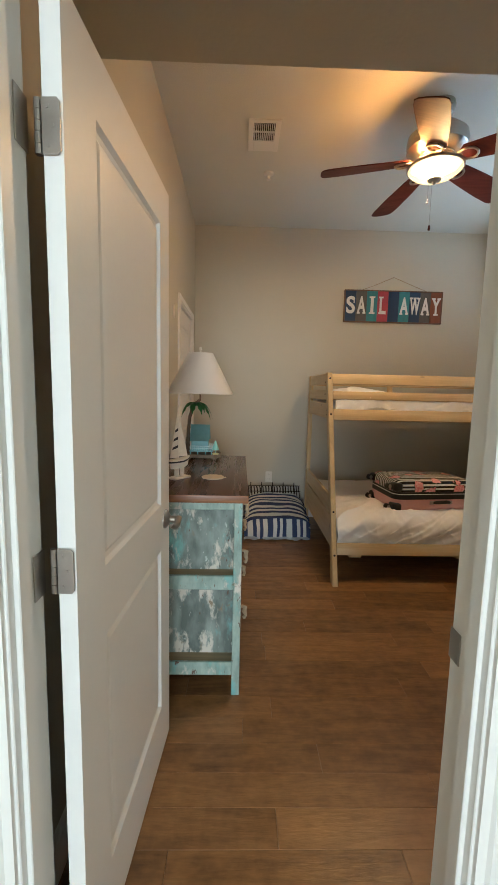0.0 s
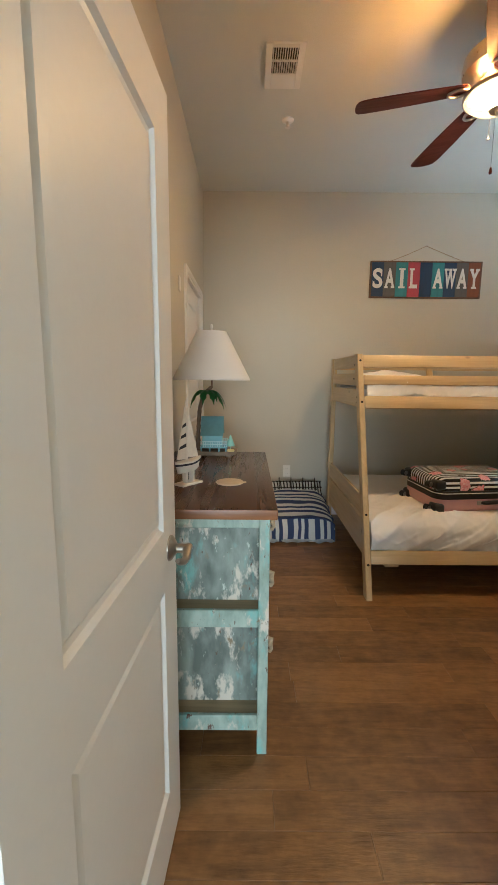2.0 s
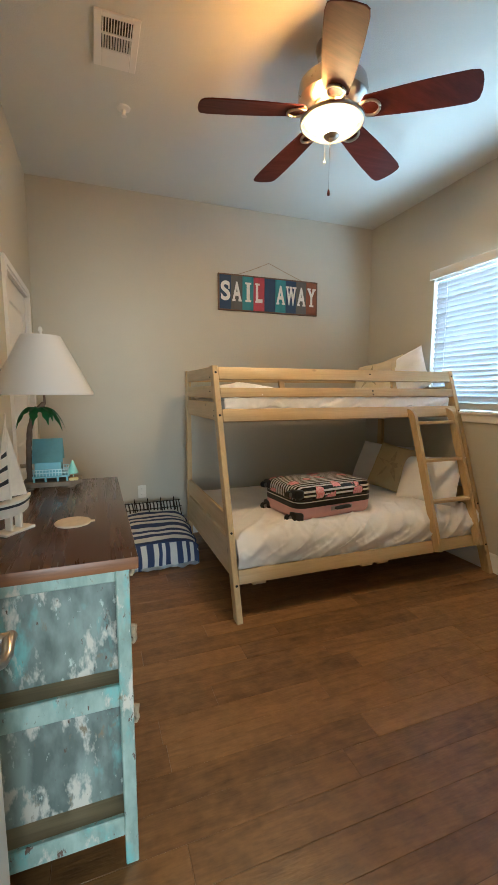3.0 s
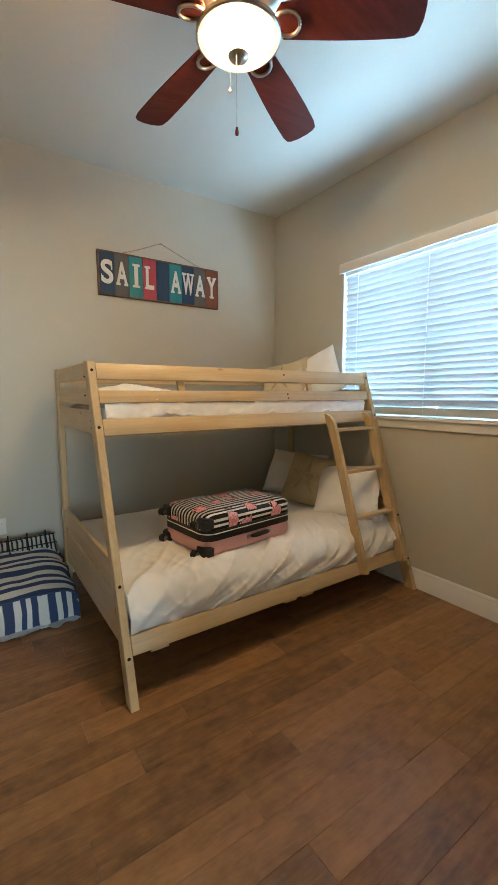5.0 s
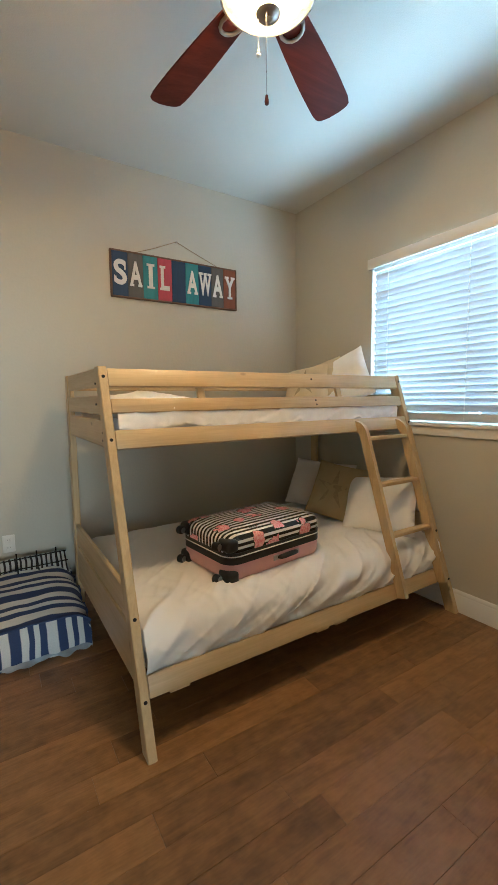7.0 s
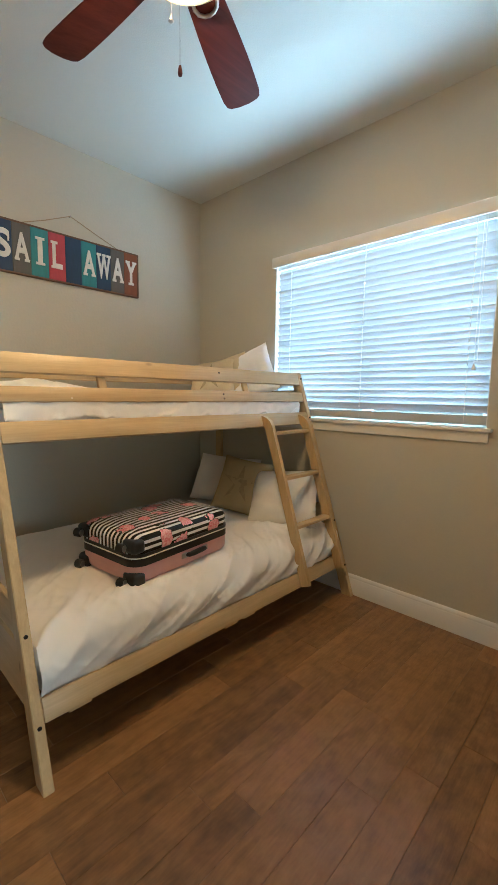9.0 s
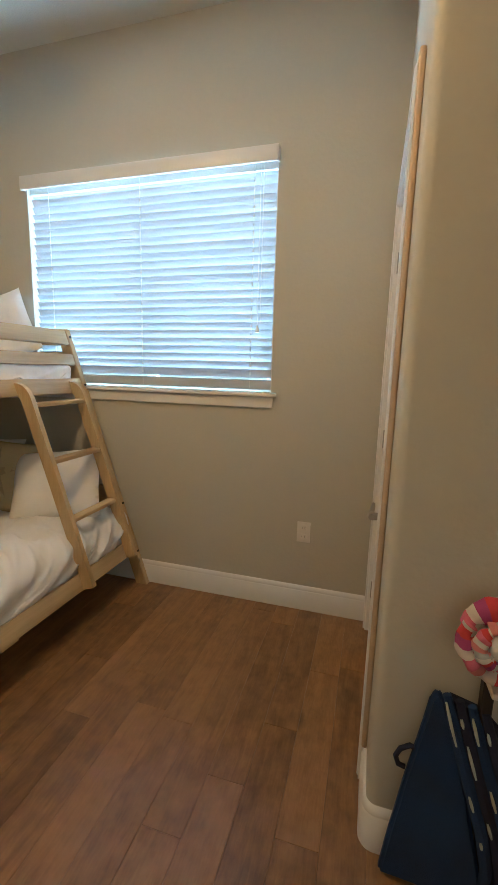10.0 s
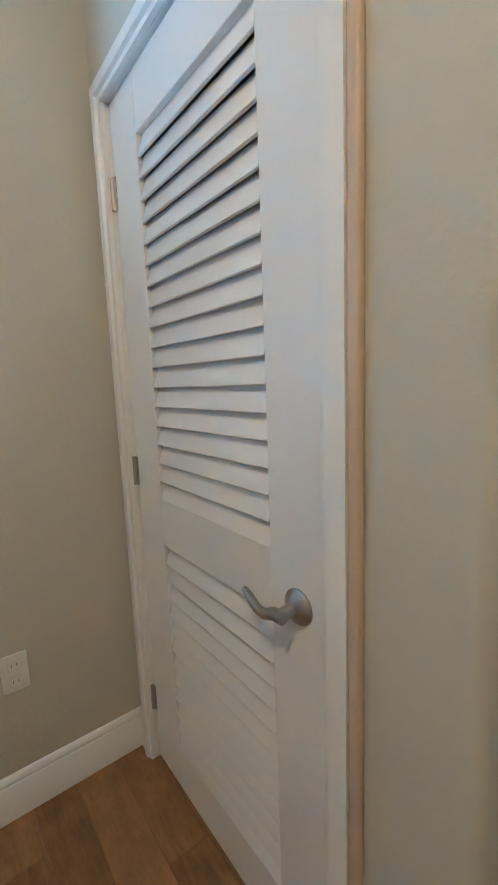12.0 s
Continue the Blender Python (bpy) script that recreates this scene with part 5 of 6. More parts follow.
def dresser():
    d = thing("dresser", (-0.18, 2.405, 0), "weathered aqua painted dresser with a dark wood top and rope pulls", "dresser")
    x0, x1, y0, y1, zt = -0.247, 0.252, -0.535, 0.530, 0.895
    bm = bmesh.new()
    box(bm, (-0.255, -0.548, zt), (0.276, 0.546, 0.930), 0.004, segments=2)
    bm.normal_update()
    for f in bm.faces:
        f.material_index = 1 if abs(f.normal.z) < 0.5 else 0
    part("tabletop", bm, [TOPWOOD, EDGEWOOD], d, "dark stained wooden top with a paler worn edge")
    for x in (x0, x1 - 0.036):
        for y in (y0, y1 - 0.036):
            bm = boxed(((x, y, 0), (x + 0.036, y + 0.036, zt)), bevel=0.003)
            part("leg", bm, AQUA_EDGE, d)
    for y in (y0, y1 - 0.016):
        for z0, z1 in ((0.862, zt), (0.502, 0.566), (0.098, 0.160)):
            bm = boxed(((x0 + 0.036, y, z0), (x1 - 0.036, y + 0.016, z1)), bevel=0.003)
            part("end_rail", bm, AQUA_EDGE, d)
    for s, y in ((1, y0), (-1, y1)):
        bm = boxed(((x0 + 0.02, min(y + s * 0.076, y + s * 0.088), 0.10), (x1 - 0.02, max(y + s * 0.076, y + s * 0.088), zt)))
        part("end_panel", bm, AQUA, d, "end panel with worn aqua, white and brown paint")
        for z in (0.564, 0.158):
            bm = boxed(((x0 + 0.036, min(y + s * 0.0162, y + s * 0.0755), z - 0.02), (x1 - 0.036, max(y + s * 0.0162, y + s * 0.0755), z)))
            part("ledge", bm, SHELFWOOD, d, "bare brown wooden ledge")
    bm = boxed(((x0 + 0.004, y0 + 0.089, 0.10), (x1 - 0.03, y1 - 0.089, zt - 0.001)))
    part("body", bm, AQUA, d)
    rows = ((0.70, 0.885), (0.41, 0.69), (0.105, 0.40))
    for c in range(2):
        ya = y0 + 0.042 + c * 0.494
        for z0, z1 in rows:
            bm = boxed(((x1 - 0.029, ya, z0), (x1 - 0.006, ya + 0.484, z1)), bevel=0.004)
            drawer = part("drawer", bm, AQUA, d)
            for dy in (0.24,):
                bm = bmesh.new()
                zc = (z0 + z1) / 2 + 0.02
                tube(bm, [(x1 - 0.008, ya + dy, zc), (x1 + 0.012, ya + dy, zc + 0.004), (x1 + 0.026, ya + dy + 0.006, zc - 0.006), (x1 + 0.022, ya + dy - 0.006, zc - 0.022), (x1 + 0.030, ya + dy, zc - 0.045), (x1 + 0.020, ya + dy + 0.004, zc - 0.060)], [0.006, 0.008, 0.013, 0.012, 0.007, 0.010], 8)
                part("rope_pull", bm, ROPE, drawer, "knotted rope pull")


dresser()


def palm_lamp():
    lamp_ob = thing("table_lamp", (-0.195, 2.84, 0.930), "palm tree table lamp with beach hut and white shade", "table lamp")
    bark = material("lamp_bark", (0.16, 0.11, 0.075), 0.75, var=0.3, scale=40, fine=200, bump=0.3)
    deck = material("driftwood_base", (0.20, 0.165, 0.12), 0.75, var=0.25, scale=18, bump=0.2)
    blue = material("hut_blue", (0.24, 0.47, 0.52), 0.5, var=0.10, scale=30)
    pale = material("hut_white_blue", (0.55, 0.74, 0.76), 0.5, var=0.06)
    mint = material("hut_mint", (0.36, 0.70, 0.62), 0.5, var=0.06)
    sand = material("sand_yellow", (0.66, 0.60, 0.30), 0.8, var=0.2)
    green = material("palm_green", (0.025, 0.15, 0.035), 0.4, var=0.3, scale=50)
    shade_m = bpy.data.materials.new("white_lamp_shade")
    shade_m.use_nodes = True
    n, l = shade_m.node_tree.nodes, shade_m.node_tree.links
    b = n["Principled BSDF"]
    b.inputs["Base Color"].default_value, b.inputs["Roughness"].default_value = (0.80, 0.79, 0.77, 1), 0.9
    nz, bp = n.new("ShaderNodeTexNoise"), n.new("ShaderNodeBump")
    nz.inputs["Scale"].default_value = 260
    bp.inputs["Distance"].default_value = 0.0005
    l.new(nz.outputs[0], bp.inputs["Height"])
    l.new(bp.outputs[0], b.inputs["Normal"])
    tr, mx = n.new("ShaderNodeBsdfTranslucent"), n.new("ShaderNodeMixShader")
    tr.inputs[0].default_value = (0.85, 0.83, 0.78, 1)
    mx.inputs[0].default_value = 0.3
    l.new(b.outputs[0], mx.inputs[1])
    l.new(tr.outputs[0], mx.inputs[2])
    l.new(mx.outputs[0], n["Material Output"].inputs[0])
    bm = bmesh.new()
    prism(bm, [(-0.115, -0.055), (-0.075, -0.085), (0.085, -0.085), (0.125, -0.045), (0.125, 0.05), (0.085, 0.085), (-0.075, 0.085), (-0.115, 0.05)], 0.018, Matrix.Translation((0, 0, 0.012)))
    base = part("lamp_base", bm, deck, lamp_ob, "brown driftwood deck base")
    for x, y in ((-0.08, -0.065), (0.085, -0.065), (-0.08, 0.065), (0.085, 0.065)):
        bm = boxed(((x - 0.016, y - 0.016, 0), (x + 0.016, y + 0.016, 0.012)), bevel=0.003)
        part("foot", bm, deck, base)
    bm = bmesh.new()
    trunk = [(-0.088, -0.01, 0.03), (-0.088, -0.01, 0.10), (-0.085, -0.01, 0.18), (-0.078, -0.01, 0.26), (-0.062, -0.008, 0.32), (-0.042, -0.005, 0.352), (-0.014, 0.0, 0.378)]
    pts, rad = [], []
    for i in range(25):
        s = i / 24 * (len(trunk) - 1)
        k = min(int(s), len(trunk) - 2)
        pts.append(Vector(trunk[k]).lerp(Vector(trunk[k + 1]), s - k))
        rad.append(0.0115 - 0.003 * i / 24 + 0.0016 * (i % 2))
    tube(bm, pts, rad, 10)
    part("palm_trunk", bm, bark, lamp_ob)
    for a, ln, droop in ((8, 0.150, 0.125), (55, 0.12, 0.08), (115, 0.12, 0.08), (180, 0.125, 0.10), (215, 0.135, 0.105), (262, 0.12, 0.085), (300, 0.125, 0.085), (335, 0.145, 0.115)):
        bm = bmesh.new()
        m = pose(-0.040, -0.005, 0.355, 0, 0, a)
        rows = []
        for i in range(9):
            s = i / 8
            w = 0.025 * math.sin(math.pi * (0.12 + 0.86 * s)) * (1 - 0.35 * (i % 2))
            zz = 0.024 * math.sin(s * 2.4) - droop * s * s
            rows.append([bm.verts.new(m @ Vector((ln * s * (1 - 0.25 * s), w * e, zz - abs(e) * w * 0.5))) for e in (-1, 0, 1)])
        for p, q in zip(rows, rows[1:]):
            for k in range(2):
                bm.faces.new((p[k], p[k + 1], q[k + 1], q[k]))
        bmesh.ops.solidify(bm, geom=bm.faces[:], thickness=0.0018)
        part("palm_leaf", bm, green, lamp_ob)
    hut = part("beach_hut", boxed(((-0.062, -0.05, 0.055), (0.045, 0.05, 0.125)), bevel=0.001), blue, lamp_ob, "small blue beach hut")
    bm = boxed(((-0.072, -0.062, 0.048), (0.075, 0.062, 0.055)))
    for x in (-0.066, -0.02, 0.03, 0.068):
        for y in (-0.056, 0.056):
            box(bm, (x - 0.004, y - 0.004, 0.03), (x + 0.004, y + 0.004, 0.048))
    part("hut_deck", bm, blue, hut)
    bm = bmesh.new()
    for y in (-0.060, 0.060):
        for z in (0.068, 0.082):
            box(bm, (-0.070, y - 0.0014, z), (0.073, y + 0.0014, z + 0.004))
        for k in range(12):
            x = -0.069 + k * 0.0128
            box(bm, (x, y - 0.0012, 0.055), (x + 0.003, y + 0.0012, 0.082))
    for z in (0.068, 0.082):
        box(bm, (0.071, -0.06, z), (0.0735, 0.06, z + 0.004))
    for k in range(9):
        box(bm, (0.071, -0.056 + k * 0.0138, 0.055), (0.0735, -0.053 + k * 0.0138, 0.082))
    part("hut_railing", bm, pale, hut, "pale railing")
    bm = bmesh.new()
    for s in (-1, 1):
        vs = [bm.verts.new(c) for c in ((-0.070, s * 0.062, 0.116), (0.054, s * 0.062, 0.116), (0.054, 0, 0.218), (-0.070, 0, 0.218))]
        f = bm.faces.new(vs)
    bmesh.ops.solidify(bm, geom=bm.faces[:], thickness=0.005)
    part("hut_roof", bm, blue, hut)
    bm = bmesh.new()
    for x in (-0.060, 0.042):
        vs = [(-0.05, 0.124), (0.05, 0.124), (0, 0.206)]
        prism(bm, vs, 0.004, Matrix(((0, 0, 1, x), (1, 0, 0, 0), (0, 1, 0, 0), (0, 0, 0, 1))))
    part("hut_gable", bm, blue, hut)
    bm = bmesh.new()
    lathe(bm, [(0.0, 0.118), (0.004, 0.115), (0.024, 0.060), (0.023, 0.058), (0, 0.060)], (0.092, -0.03, 0), 10)
    rod(bm, (0.092, -0.03, 0.03), (0.092, -0.03, 0.11), 0.002, 6)
    part("parasol", bm, mint, lamp_ob, "closed mint parasol")
    bm = boxed(((0.075, -0.07, 0.030), (0.115, -0.045, 0.042)), bevel=0.004)
    part("sand_mound", bm, sand, lamp_ob)
    bm = bmesh.new()
    rod(bm, (-0.012, 0, 0.372), (-0.012, 0, 0.69), 0.005, 10)
    part("lamp_rod", bm, bark, lamp_ob)
    bm = bmesh.new()
    lathe(bm, [(0.0, 0.425), (0.015, 0.425), (0.015, 0.48), (0, 0.48)], (-0.012, 0, 0), 14)
    part("bulb_socket", bm, STEEL, lamp_ob)
    bm = bmesh.new()
    prof = [(0.207, 0.415), (0.209, 0.421), (0.082, 0.668), (0.080, 0.672), (0.078, 0.668), (0.205, 0.419)]
    lathe(bm, prof + [prof[0]], (-0.012, 0, 0), 56)
    bmesh.ops.remove_doubles(bm, verts=bm.verts, dist=0.0003)
    shade = part("shade", bm, shade_m, lamp_ob, "white fabric cone shade", 30)
    bm = bmesh.new()
    for a in (0, 120, 240):
        rod(bm, (-0.012, 0, 0.665), (-0.012 + 0.078 * math.cos(radians(a)), 0.078 * math.sin(radians(a)), 0.667), 0.0015, 6)
    part("shade_spider", bm, STEEL, shade)
    bm = bmesh.new()
    lathe(bm, [(0, 0.675), (0.006, 0.676), (0.005, 0.688), (0.009, 0.697), (0.007, 0.708), (0, 0.713)], (-0.012, 0, 0), 12)
    part("lamp_finial", bm, PLATE, lamp_ob)


palm_lamp()


def sailboat():
    s = thing("model_sailboat", (-0.245, 2.19, 0.930), "white wooden model sailboat with black-striped sails on a stand", "model boat", turn=52)
    cream = material("cream_wood_paint", (0.70, 0.65, 0.56), 0.6, var=0.10, scale=25)
    navy = material("boat_stripe", (0.02, 0.022, 0.03), 0.5)
    bm = boxed(((-0.055, -0.028, 0), (0.055, 0.028, 0.009)), bevel=0.002)
    part("stand_base", bm, cream, s)
    for x in (-0.018, 0.018):
        bm = boxed(((x - 0.005, -0.012, 0.009), (x + 0.005, 0.012, 0.062)), bevel=0.001)
        part("stand_post", bm, cream, s)
    for name, z0, z1, grow, mat in (("hull", 0.052, 0.082, 0.0, cream), ("hull_stripe", 0.082, 0.090, 0.004, navy), ("deck", 0.090, 0.097, 0.005, cream)):
        bm = bmesh.new()
        rows = []
        for z, k in ((z0, 0.62 if name == "hull" else 1.0), (z1, 1.0)):
            ring = []
            for i in range(24):
                a = 2 * math.pi * i / 24
                L = (0.064 + grow) * (0.75 + 0.25 * k)
                ring.append(bm.verts.new((L * math.cos(a), (0.021 + grow * 0.4) * k * math.sin(a) * (1 - 0.35 * max(math.cos(a), 0)), z + 0.012 * max(math.cos(a), 0) ** 2)))
            rows.append(ring)
        for k in range(24):
            bm.faces.new((rows[0][k], rows[0][(k + 1) % 24], rows[1][(k + 1) % 24], rows[1][k]))
        bm.faces.new(rows[0][::-1])
        bm.faces.new(rows[1])
        part(name, bm, mat, s)
    bm = bmesh.new()
    rod(bm, (-0.006, 0, 0.09), (-0.006, 0, 0.365), 0.0035, 8, 0.002)
    part("mast", bm, cream, s)
    stand = Matrix(((1, 0, 0, 0), (0, 0, -1, 0.001), (0, 1, 0, 0), (0, 0, 0, 1)))
    bm = bmesh.new()
    prism(bm, [(-0.062, 0.108), (-0.010, 0.104), (-0.010, 0.335)], 0.002, stand)
    sail = part("main_sail", bm, cream, s)
    for z in (0.150, 0.192, 0.234):
        w = 0.052 * (0.335 - z) / 0.23
        bm = bmesh.new()
        prism(bm, [(-0.010 - w * 0.98, z - 0.004), (-0.011, z + 0.004), (-0.011, z + 0.018), (-0.010 - w * 0.82, z + 0.008)], 0.0036, stand @ Matrix.Translation((0, 0, -0.0008)))
        part("sail_stripe", bm, navy, sail)
    bm = bmesh.new()
    prism(bm, [(-0.002, 0.112), (0.056, 0.106), (-0.002, 0.315)], 0.002, stand)
    part("jib_sail", bm, cream, s)


sailboat()
c = thing("coaster", (-0.079, 2.215, 0.930), "round pale wooden coaster on the dresser top", "coaster")
bm = bmesh.new()
lathe(bm, [(0, 0), (0.055, 0.0), (0.057, 0.003), (0.055, 0.006), (0, 0.006)], segments=32)
box(bm, (0.050, -0.006, 0.0), (0.068, 0.006, 0.005), 0.002)
part("disc", bm, material("pale_wood", (0.62, 0.52, 0.38), 0.6, var=0.12, scale=30), c)


# ---- striped floor cushion and rack ----
def floor_cushion():
    c = thing("floor_cushion", (0.42, 4.2, 0), "navy and white striped floor cushion slumped against the wall", "cushion")
    m = striped("navy_striped_cotton", (0.66, 0.66, 0.63), (0.040, 0.060, 0.140), 0.074, 0.50, axis_flat=1, axis_side=0, rough=0.95, vary=0.16, warp=0.03, offset=0.018, edge=0.05)
    navy = material("navy_piping", (0.045, 0.066, 0.15), 0.95, var=0.2, scale=40)
    hem_m = material("pale_hem_cotton", (0.56, 0.60, 0.64), 0.95, var=0.15, scale=30)
    ox, oy = 0.42, 4.2
    x0, x1, y0, y1 = 0.115 - ox, 0.728 - ox, 3.865 - oy, 4.585 - oy
    nx, nv = 56, 64
    bm = bmesh.new()
    rows, front = [], 16

    def pucker(u):
        return abs(2 * u - 1) ** 6

    for j in range(nv + 1):
        row = []
        for i in range(nx + 1):
            u = i / nx
            e = pucker(u)
            if j <= front:
                s = j / front
                y = y0 - 0.022 * math.sin(math.pi * s) + 0.030 * s * s
                z = 0.006 + (0.186 + 0.010 * math.sin(math.pi * u)) * s * (1 - 0.30 * e)
            else:
                s = (j - front) / (nv - front)
                y = y0 + 0.030 + (y1 - y0 - 0.030) * s
                z = 0.192 + 0.010 * math.sin(math.pi * u) + 0.118 * s ** 0.9 + 0.030 * math.sin(math.pi * s)
                z *= 1 - 0.30 * e
                z += 0.007 * math.sin(26 * s + 3 * u) * e
            x = x0 + (x1 - x0) * u
            q = Vector((x * 9, y * 9 + z * 6, 1.7))
            z += 0.008 * noise.noise(q) * (1 if j else 0)
            y += 0.010 * noise.noise(q + Vector((3, 0, 5))) * (j < front + 4)
            x += 0.012 * noise.noise(Vector((y * 14, z * 14, 4 + u)))
            row.append(bm.verts.new((x, y, max(z, 0.004))))
        rows.append(row)
    for p, q in zip(rows, rows[1:]):
        for i in range(nx):
            bm.faces.new((p[i], p[i + 1], q[i + 1], q[i]))
    sides = []
    for k in (0, nx):
        low = [bm.verts.new((r[k].co.x, r[k].co.y, 0.002)) for r in rows]
        for a, b, la, lb in zip(rows, rows[1:], low, low[1:]):
            bm.faces.new((a[k], b[k], lb, la))
        sides.append(low)
    bottom = [sides[0][-1]] + [bm.verts.new((rows[-1][i].co.x, rows[-1][i].co.y, 0.002)) for i in range(1, nx)] + [sides[1][-1]]
    for i in range(nx):
        bm.faces.new((rows[-1][i], rows[-1][i + 1], bottom[i + 1], bottom[i]))
    seam = [r.co.copy() for r in rows[front]]
    foot = [r.co.copy() for r in rows[0]]
    edge = [rows[j][nx].co.copy() for j in range(front, nv + 1)]
    part("cushion_cover", bm, m, c, "navy and white striped cotton cover", 60)
    bm = bmesh.new()
    tube(bm, [p + Vector((0, -0.002, 0.001)) for p in seam], 0.0055, 8)
    part("front_piping", bm, navy, c, "navy piping along the front edge")
    bm = bmesh.new()
    tube(bm, edge, [0.006 + 0.003 * math.sin(k * 1.3) for k in range(len(edge))], 8)
    part("side_ruffle", bm, navy, c, "gathered navy ruffle along the side")
    bm = bmesh.new()
    strip = []
    for k, p in enumerate(foot):
        u = k / nx
        out = 0.026 + 0.014 * math.sin(u * 17) + 0.010 * math.sin(u * 41 + 1)
        strip.append([bm.verts.new(p + Vector((0, 0.004, 0.040 + 0.010 * math.sin(u * 23)))), bm.verts.new(p + Vector((0, -out * 0.5, 0.022))), bm.verts.new(p + Vector((0, -out, 0.003 + 0.006 * (1 + math.sin(u * 31)))))])
    for a, b in zip(strip, strip[1:]):
        for k in range(2):
            bm.faces.new((a[k], b[k], b[k + 1], a[k + 1]))
    bmesh.ops.solidify(bm, geom=bm.faces[:], thickness=0.003)
    part("hem_flap", bm, hem_m, c, "pale crumpled hem along the floor", 60)
    return c


floor_cushion()
rk = thing("wire_rack", (0.42, 4.44, 0.312), "black wire rack lying on the striped cushion's back edge", "rack")
iron = material("black_iron", (0.012, 0.012, 0.013), 0.55, 0.4)
for z, y in ((0.018, -0.04), (0.060, 0.03)):
    bm = bmesh.new()
    rod(bm, (-0.30, y, z), (0.28, y, z + 0.006), 0.004, 8)
    part("rail", bm, iron, rk)
for k in range(5):
    bm = bmesh.new()
    x = -0.24 + 0.115 * k
    tube(bm, [(x, -0.075, 0.010), (x, -0.04, 0.014), (x, 0.0, 0.040), (x, 0.03, 0.066), (x, 0.034, 0.100)], 0.0046, 8)
    part("hook", bm, iron, rk)
check = striped("checked_cotton", (0.60, 0.60, 0.57), (0.03, 0.03, 0.035), 0.03, 0.6, axis_flat=0, axis_side=0, rough=0.95, warp=0.03)
pl = pillow("patterned_pillow", "black and white patterned pillow behind the floor cushion", (0.43, 4.47, 0.305), (28, 0, 0), 0.58, 0.20, 0.07, check)


# ---- things beside the closet wall ----
def beach_chair():
    b = thing("folded_beach_chair", (XC, 1.462, 0), "folded navy canvas beach chair leaning on the wall", "beach chair")
    blue = material("navy_canvas", (0.010, 0.034, 0.110), 0.85, var=0.35, scale=9, fine=420, bump=0.25)
    dark = material("dark_navy_webbing", (0.010, 0.014, 0.042), 0.8, var=0.2)
    pale = material("pale_webbing", (0.46, 0.47, 0.38), 0.8, var=0.2, scale=40)
    def soften(bm, amount):
        bmesh.ops.subdivide_edges(bm, edges=bm.edges[:], cuts=3, use_grid_fill=True)
        for v in bm.verts:
            v.co += Vector((noise.noise(v.co * 9) * amount, noise.noise(v.co * 8 + Vector((4, 0, 0))) * amount * 0.5, 0))
            v.co.x += 0.05 * v.co.z

    # the wide canvas face, then the folded seat hanging behind it
    stand = Matrix(((0, 0, -1, 0), (1, 0, 0, 0), (0, 1, 0, 0), (0, 0, 0, 1)))
    for off, outline, mat in ((0.046, [(0.124, 0.012), (0.082, 0.30), (0.036, 0.540), (0.020, 0.562), (0.004, 0.540), (-0.068, 0.30), (-0.130, 0.012)], blue),
                              (0.016, [(-0.030, 0.012), (-0.004, 0.540), (-0.090, 0.515), (-0.300, 0.30), (-0.380, 0.012)], dark)):
        bm = bmesh.new()
        prism(bm, outline, 0.026, Matrix.Translation((-off, 0, 0)) @ stand)
        bmesh.ops.bevel(bm, geom=bm.edges[:], offset=0.008, segments=3, affect="EDGES")
        soften(bm, 0.006)
        part("canvas_panel", bm, mat, b)
    for k in range(4):
        y, top = 0.000 - 0.028 * k, 0.552 - 0.006 * k
        path = [(-0.030 - 0.004 * k, y, top), (-0.046, y - 0.020, top - 0.070), (-0.058, y - 0.062, top - 0.20), (-0.064, y - 0.105, top - 0.33), (-0.066, y - 0.125, top - 0.43), (-0.066, y - 0.120, 0.03)]
        bm = bmesh.new()
        tube(bm, path, [0.010, 0.015, 0.016, 0.016, 0.015, 0.012], 8)
        fold = part("folded_strap", bm, dark if k % 2 else blue, b)
        for a, c in (((0.15, 1.30), (2.2, 2.5), (3.1, 3.3)), ((0.5, 0.8), (1.2, 1.8), (2.6, 2.9)), ((0.3, 1.1), (1.9, 2.3), (3.0, 3.6)), ((0.6, 1.0), (1.6, 2.6)))[k]:
            pts = []
            for q in range(4):
                u = a + (c - a) * q / 3
                n0 = min(int(u), len(path) - 2)
                pts.append(Vector(path[n0]).lerp(Vector(path[n0 + 1]), u - n0) + Vector((-0.0125, 0.006, 0)))
            bm = bmesh.new()
            tube(bm, pts, [0.0025, 0.0042, 0.0042, 0.0025], 6)
            part("pale_stitching", bm, pale, fold)
    bm = bmesh.new()
    tube(bm, [(-0.040, 0.045, 0.385), (-0.040, 0.072, 0.394), (-0.042, 0.094, 0.380), (-0.042, 0.104, 0.356), (-0.042, 0.096, 0.334), (-0.040, 0.080, 0.328)], 0.0065, 10)
    part("carry_strap", bm, dark, b)


beach_chair()


def side_table():
    t = thing("side_table", (1.50, 1.20, 0), "narrow white-topped side table with dark legs", "side table")
    dark = material("dark_table_leg", (0.02, 0.014, 0.011), 0.5, var=0.2)
    bm = boxed(((0.060, -0.26, 0.618), (0.160, 0.190, 0.636)), bevel=0.003)
    part("tabletop", bm, PLATE, t, "thin white tabletop")
    for x in (0.066, 0.125):
        bm = boxed(((x, -0.25, 0), (x + 0.028, -0.222, 0.618)), bevel=0.003)
        part("leg", bm, dark, t)
    bm = boxed(((0.12, 0.165, 0), (0.15, 0.19, 0.618)), bevel=0.003)
    part("leg", bm, dark, t)


side_table()


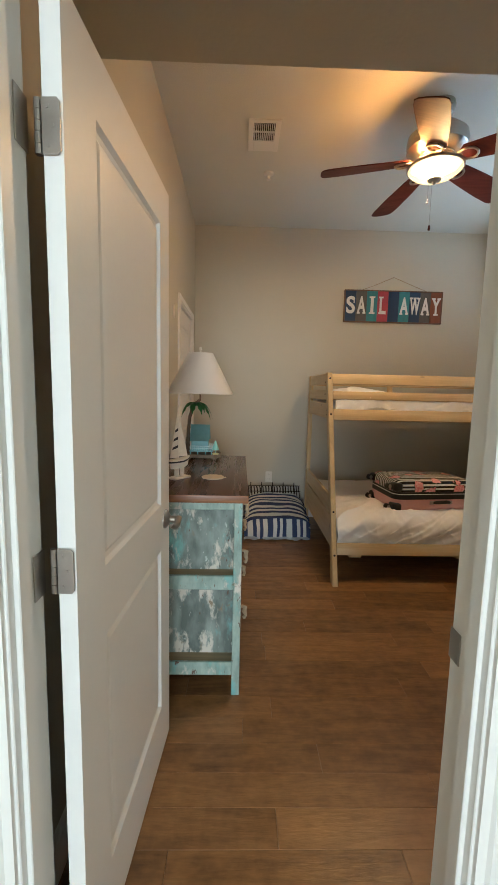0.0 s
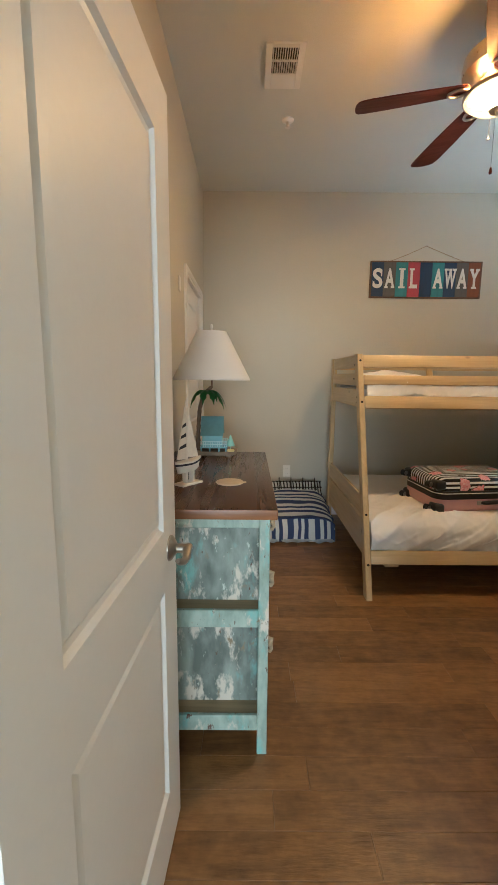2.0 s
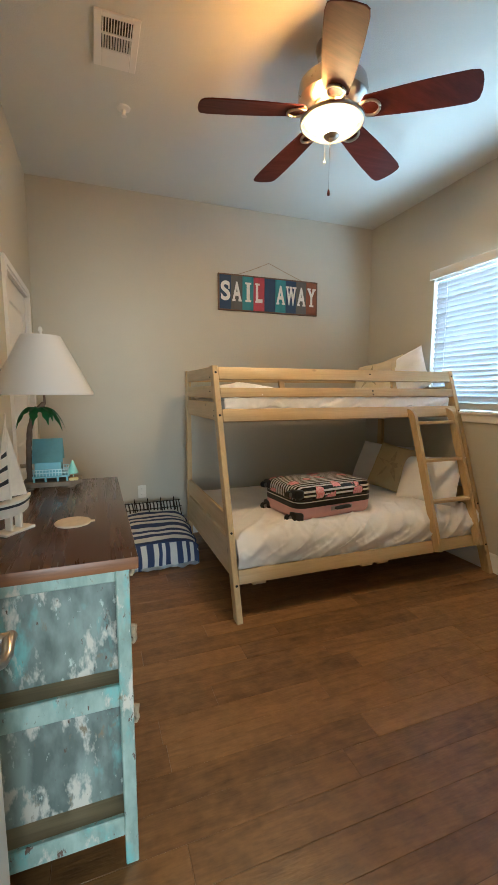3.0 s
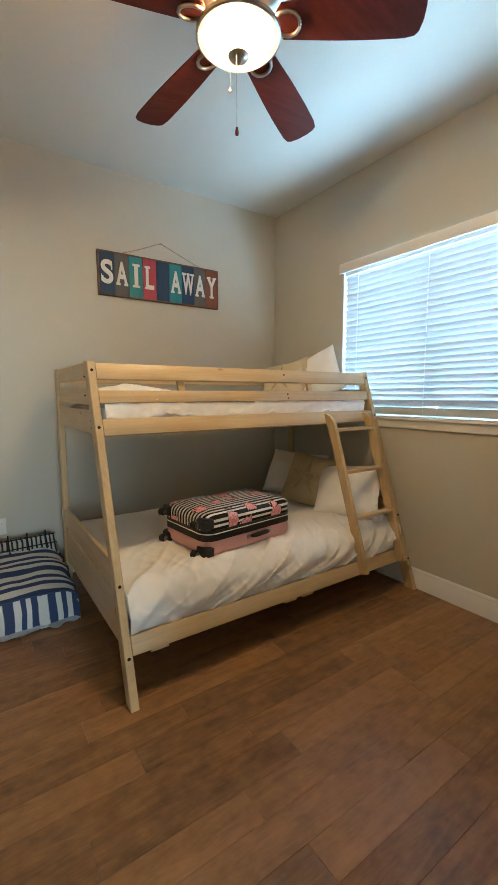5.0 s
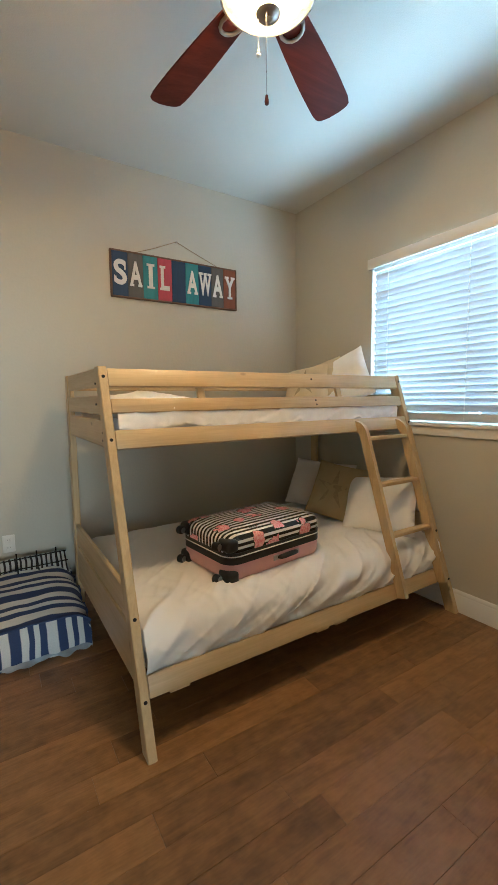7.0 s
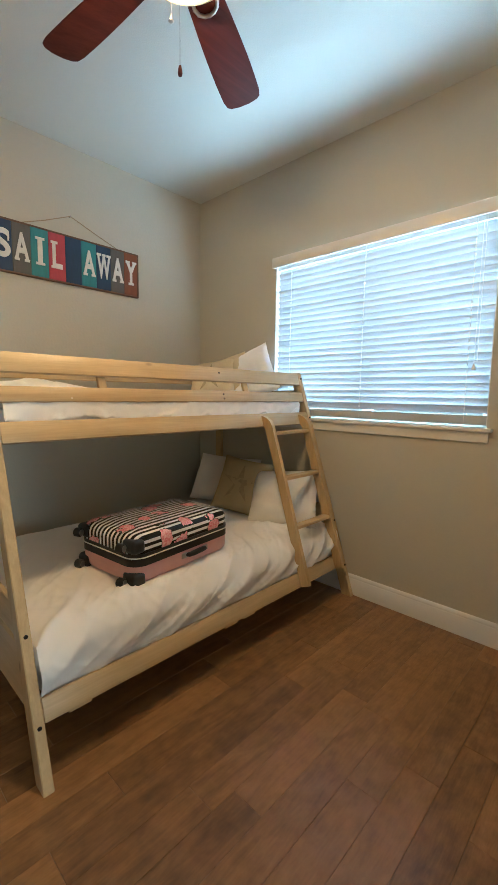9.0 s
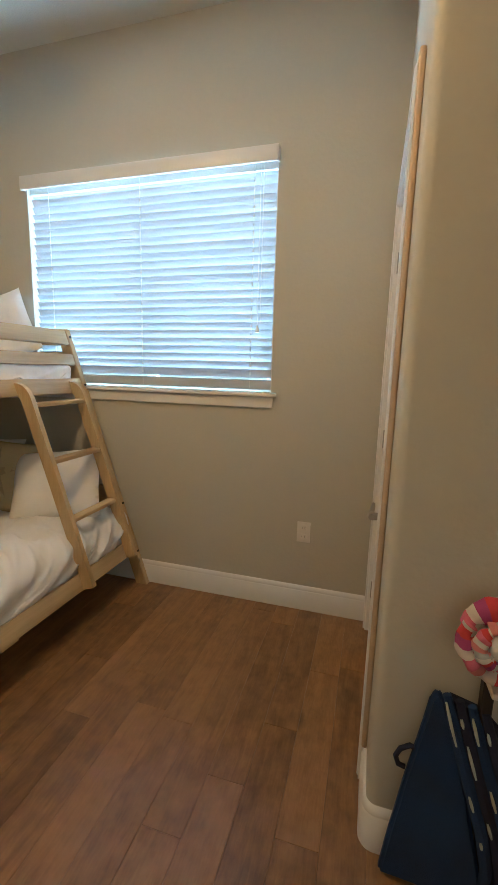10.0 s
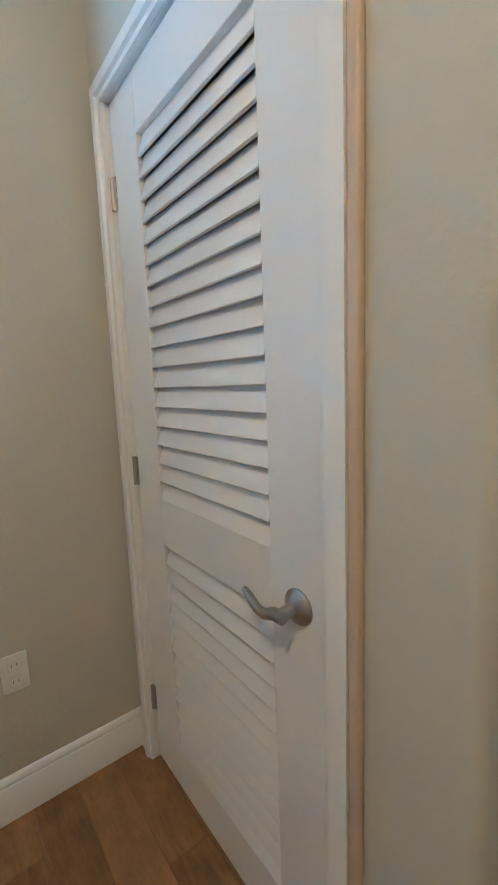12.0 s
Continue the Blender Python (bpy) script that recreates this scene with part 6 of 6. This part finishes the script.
def rolled_towel():
    tw = thing("rolled_towel", (1.606, 1.386, 0.6365), "crumpled beach towel knot with pink, red and white stripes", "towel")
    names = (("pink", (0.66, 0.16, 0.24)), ("white", (0.76, 0.70, 0.63)), ("red", (0.60, 0.05, 0.05)), ("grey", (0.46, 0.47, 0.46)), ("magenta", (0.40, 0.06, 0.20)), ("coral", (0.72, 0.27, 0.25)))
    mats = [material("towel_" + nm, c, 0.95, var=0.14, scale=30, fine=500, bump=0.3) for nm, c in names]
    order = (0, 1, 4, 2, 1, 3, 5, 1, 0, 2, 1, 5)
    # overlapping folds wound round a pale core
    for k, (r0, r1, x, a0, a1, w) in enumerate(((0.062, 0.070, 0.004, 20, 250, 0.030), (0.058, 0.066, -0.020, 150, 390, 0.028), (0.044, 0.036, -0.034, 60, 300, 0.024), (0.030, 0.040, -0.040, 220, 420, 0.022))):
        bm = bmesh.new()
        n, seg = 40, 14
        rings = []
        for i in range(n + 1):
            u = i / n
            a = radians(a0 + (a1 - a0) * u)
            R = r0 + (r1 - r0) * u
            taper = 0.45 + 0.55 * math.sin(math.pi * min(max(u, 0.06), 0.94))
            ring = []
            for j in range(seg):
                q = 2 * math.pi * j / seg
                rr = w * taper * (1 + 0.40 * noise.noise(Vector((math.cos(a) * 3 + k * 5, math.sin(a) * 3, math.cos(q) * 1.6 + k))))
                ring.append(bm.verts.new((x + 1.25 * rr * math.cos(q), (R + rr * math.sin(q)) * math.cos(a), 0.104 + (R + rr * math.sin(q)) * math.sin(a))))
            rings.append(ring)
        for i in range(n):
            for j in range(seg):
                f = bm.faces.new((rings[i][j], rings[i + 1][j], rings[i + 1][(j + 1) % seg], rings[i][(j + 1) % seg]))
                f.material_index = order[((i + 2 * (j > seg // 2)) // 3 + 3 * k) % len(order)]
        bm.faces.new(rings[0][::-1])
        bm.faces.new(rings[-1])
        part("towel_fold", bm, mats, tw, smooth=60)
    bm = bmesh.new()
    bmesh.ops.create_icosphere(bm, subdivisions=3, radius=0.044)
    for v in bm.verts:
        v.co *= 1 + 0.25 * noise.noise(v.co * 22)
        v.co.x *= 1.1
        v.co += Vector((-0.020, -0.006, 0.104))
    part("towel_core", bm, mats[1], tw, "cream towel folded into the knot", 60)


rolled_towel()


# ---- floor planks ----
floor = tagged(part("floor", boxed(((-1.75, -6.0, -0.12), (XE + 0.1, YN + 0.05, -0.008))), GAP, smooth=0), "medium brown wood plank floor with knots and dark joints", "floor", kind="structure")
PLANK_W, PLANK_Y = 0.127, 2.121
JOINTS = {-1: 1.722, 0: 1.520, -5: 0.378, -7: 0.196}
rng = random.Random(4)
cache = {}
for row in range(-63, 20):
    ya = PLANK_Y + row * PLANK_W
    yb = ya + PLANK_W
    if yb > YN + 0.05:
        break
    lo, hi = (XW - 0.05, XE + 0.02) if ya > 0.75 else (-1.68, 1.98)
    cuts = [JOINTS[row]] if row in JOINTS else [rng.uniform(lo + 0.25, lo + 1.5)]
    while cuts[-1] < hi - 0.3:
        cuts.append(cuts[-1] + rng.choice((0.75, 0.95, 1.15, 1.35)) + rng.uniform(-0.06, 0.06))
    while cuts[0] > lo + 0.2:
        cuts.insert(0, cuts[0] - rng.choice((0.75, 0.95, 1.15, 1.35)) - rng.uniform(-0.06, 0.06))
    cuts = [c for c in cuts if lo < c < hi]
    for xa, xb in zip([lo] + cuts, cuts + [hi]):
        ln = round(xb - xa, 3)
        if ln not in cache:
            bm = bmesh.new()
            e, d = 0.0011, 0.0010
            L, W = ln / 2 - 0.0004, PLANK_W / 2 - 0.0003
            rings = [[bm.verts.new((sx * (L - o), sy * (W - o), z)) for sx, sy in ((-1, -1), (1, -1), (1, 1), (-1, 1))] for o, z in ((0, -0.009), (0, -d), (e, 0.0))]
            for p, q in zip(rings, rings[1:]):
                for k in range(4):
                    bm.faces.new((p[k], p[(k + 1) % 4], q[(k + 1) % 4], q[k]))
            bm.faces.new(rings[-1])
            cache[ln] = finish("plank", bm, OAK)
        ob = new("plank", cache[ln])
        ob.parent = floor
        ob.location = ((xa + xb) / 2, (ya + yb) / 2, 0)
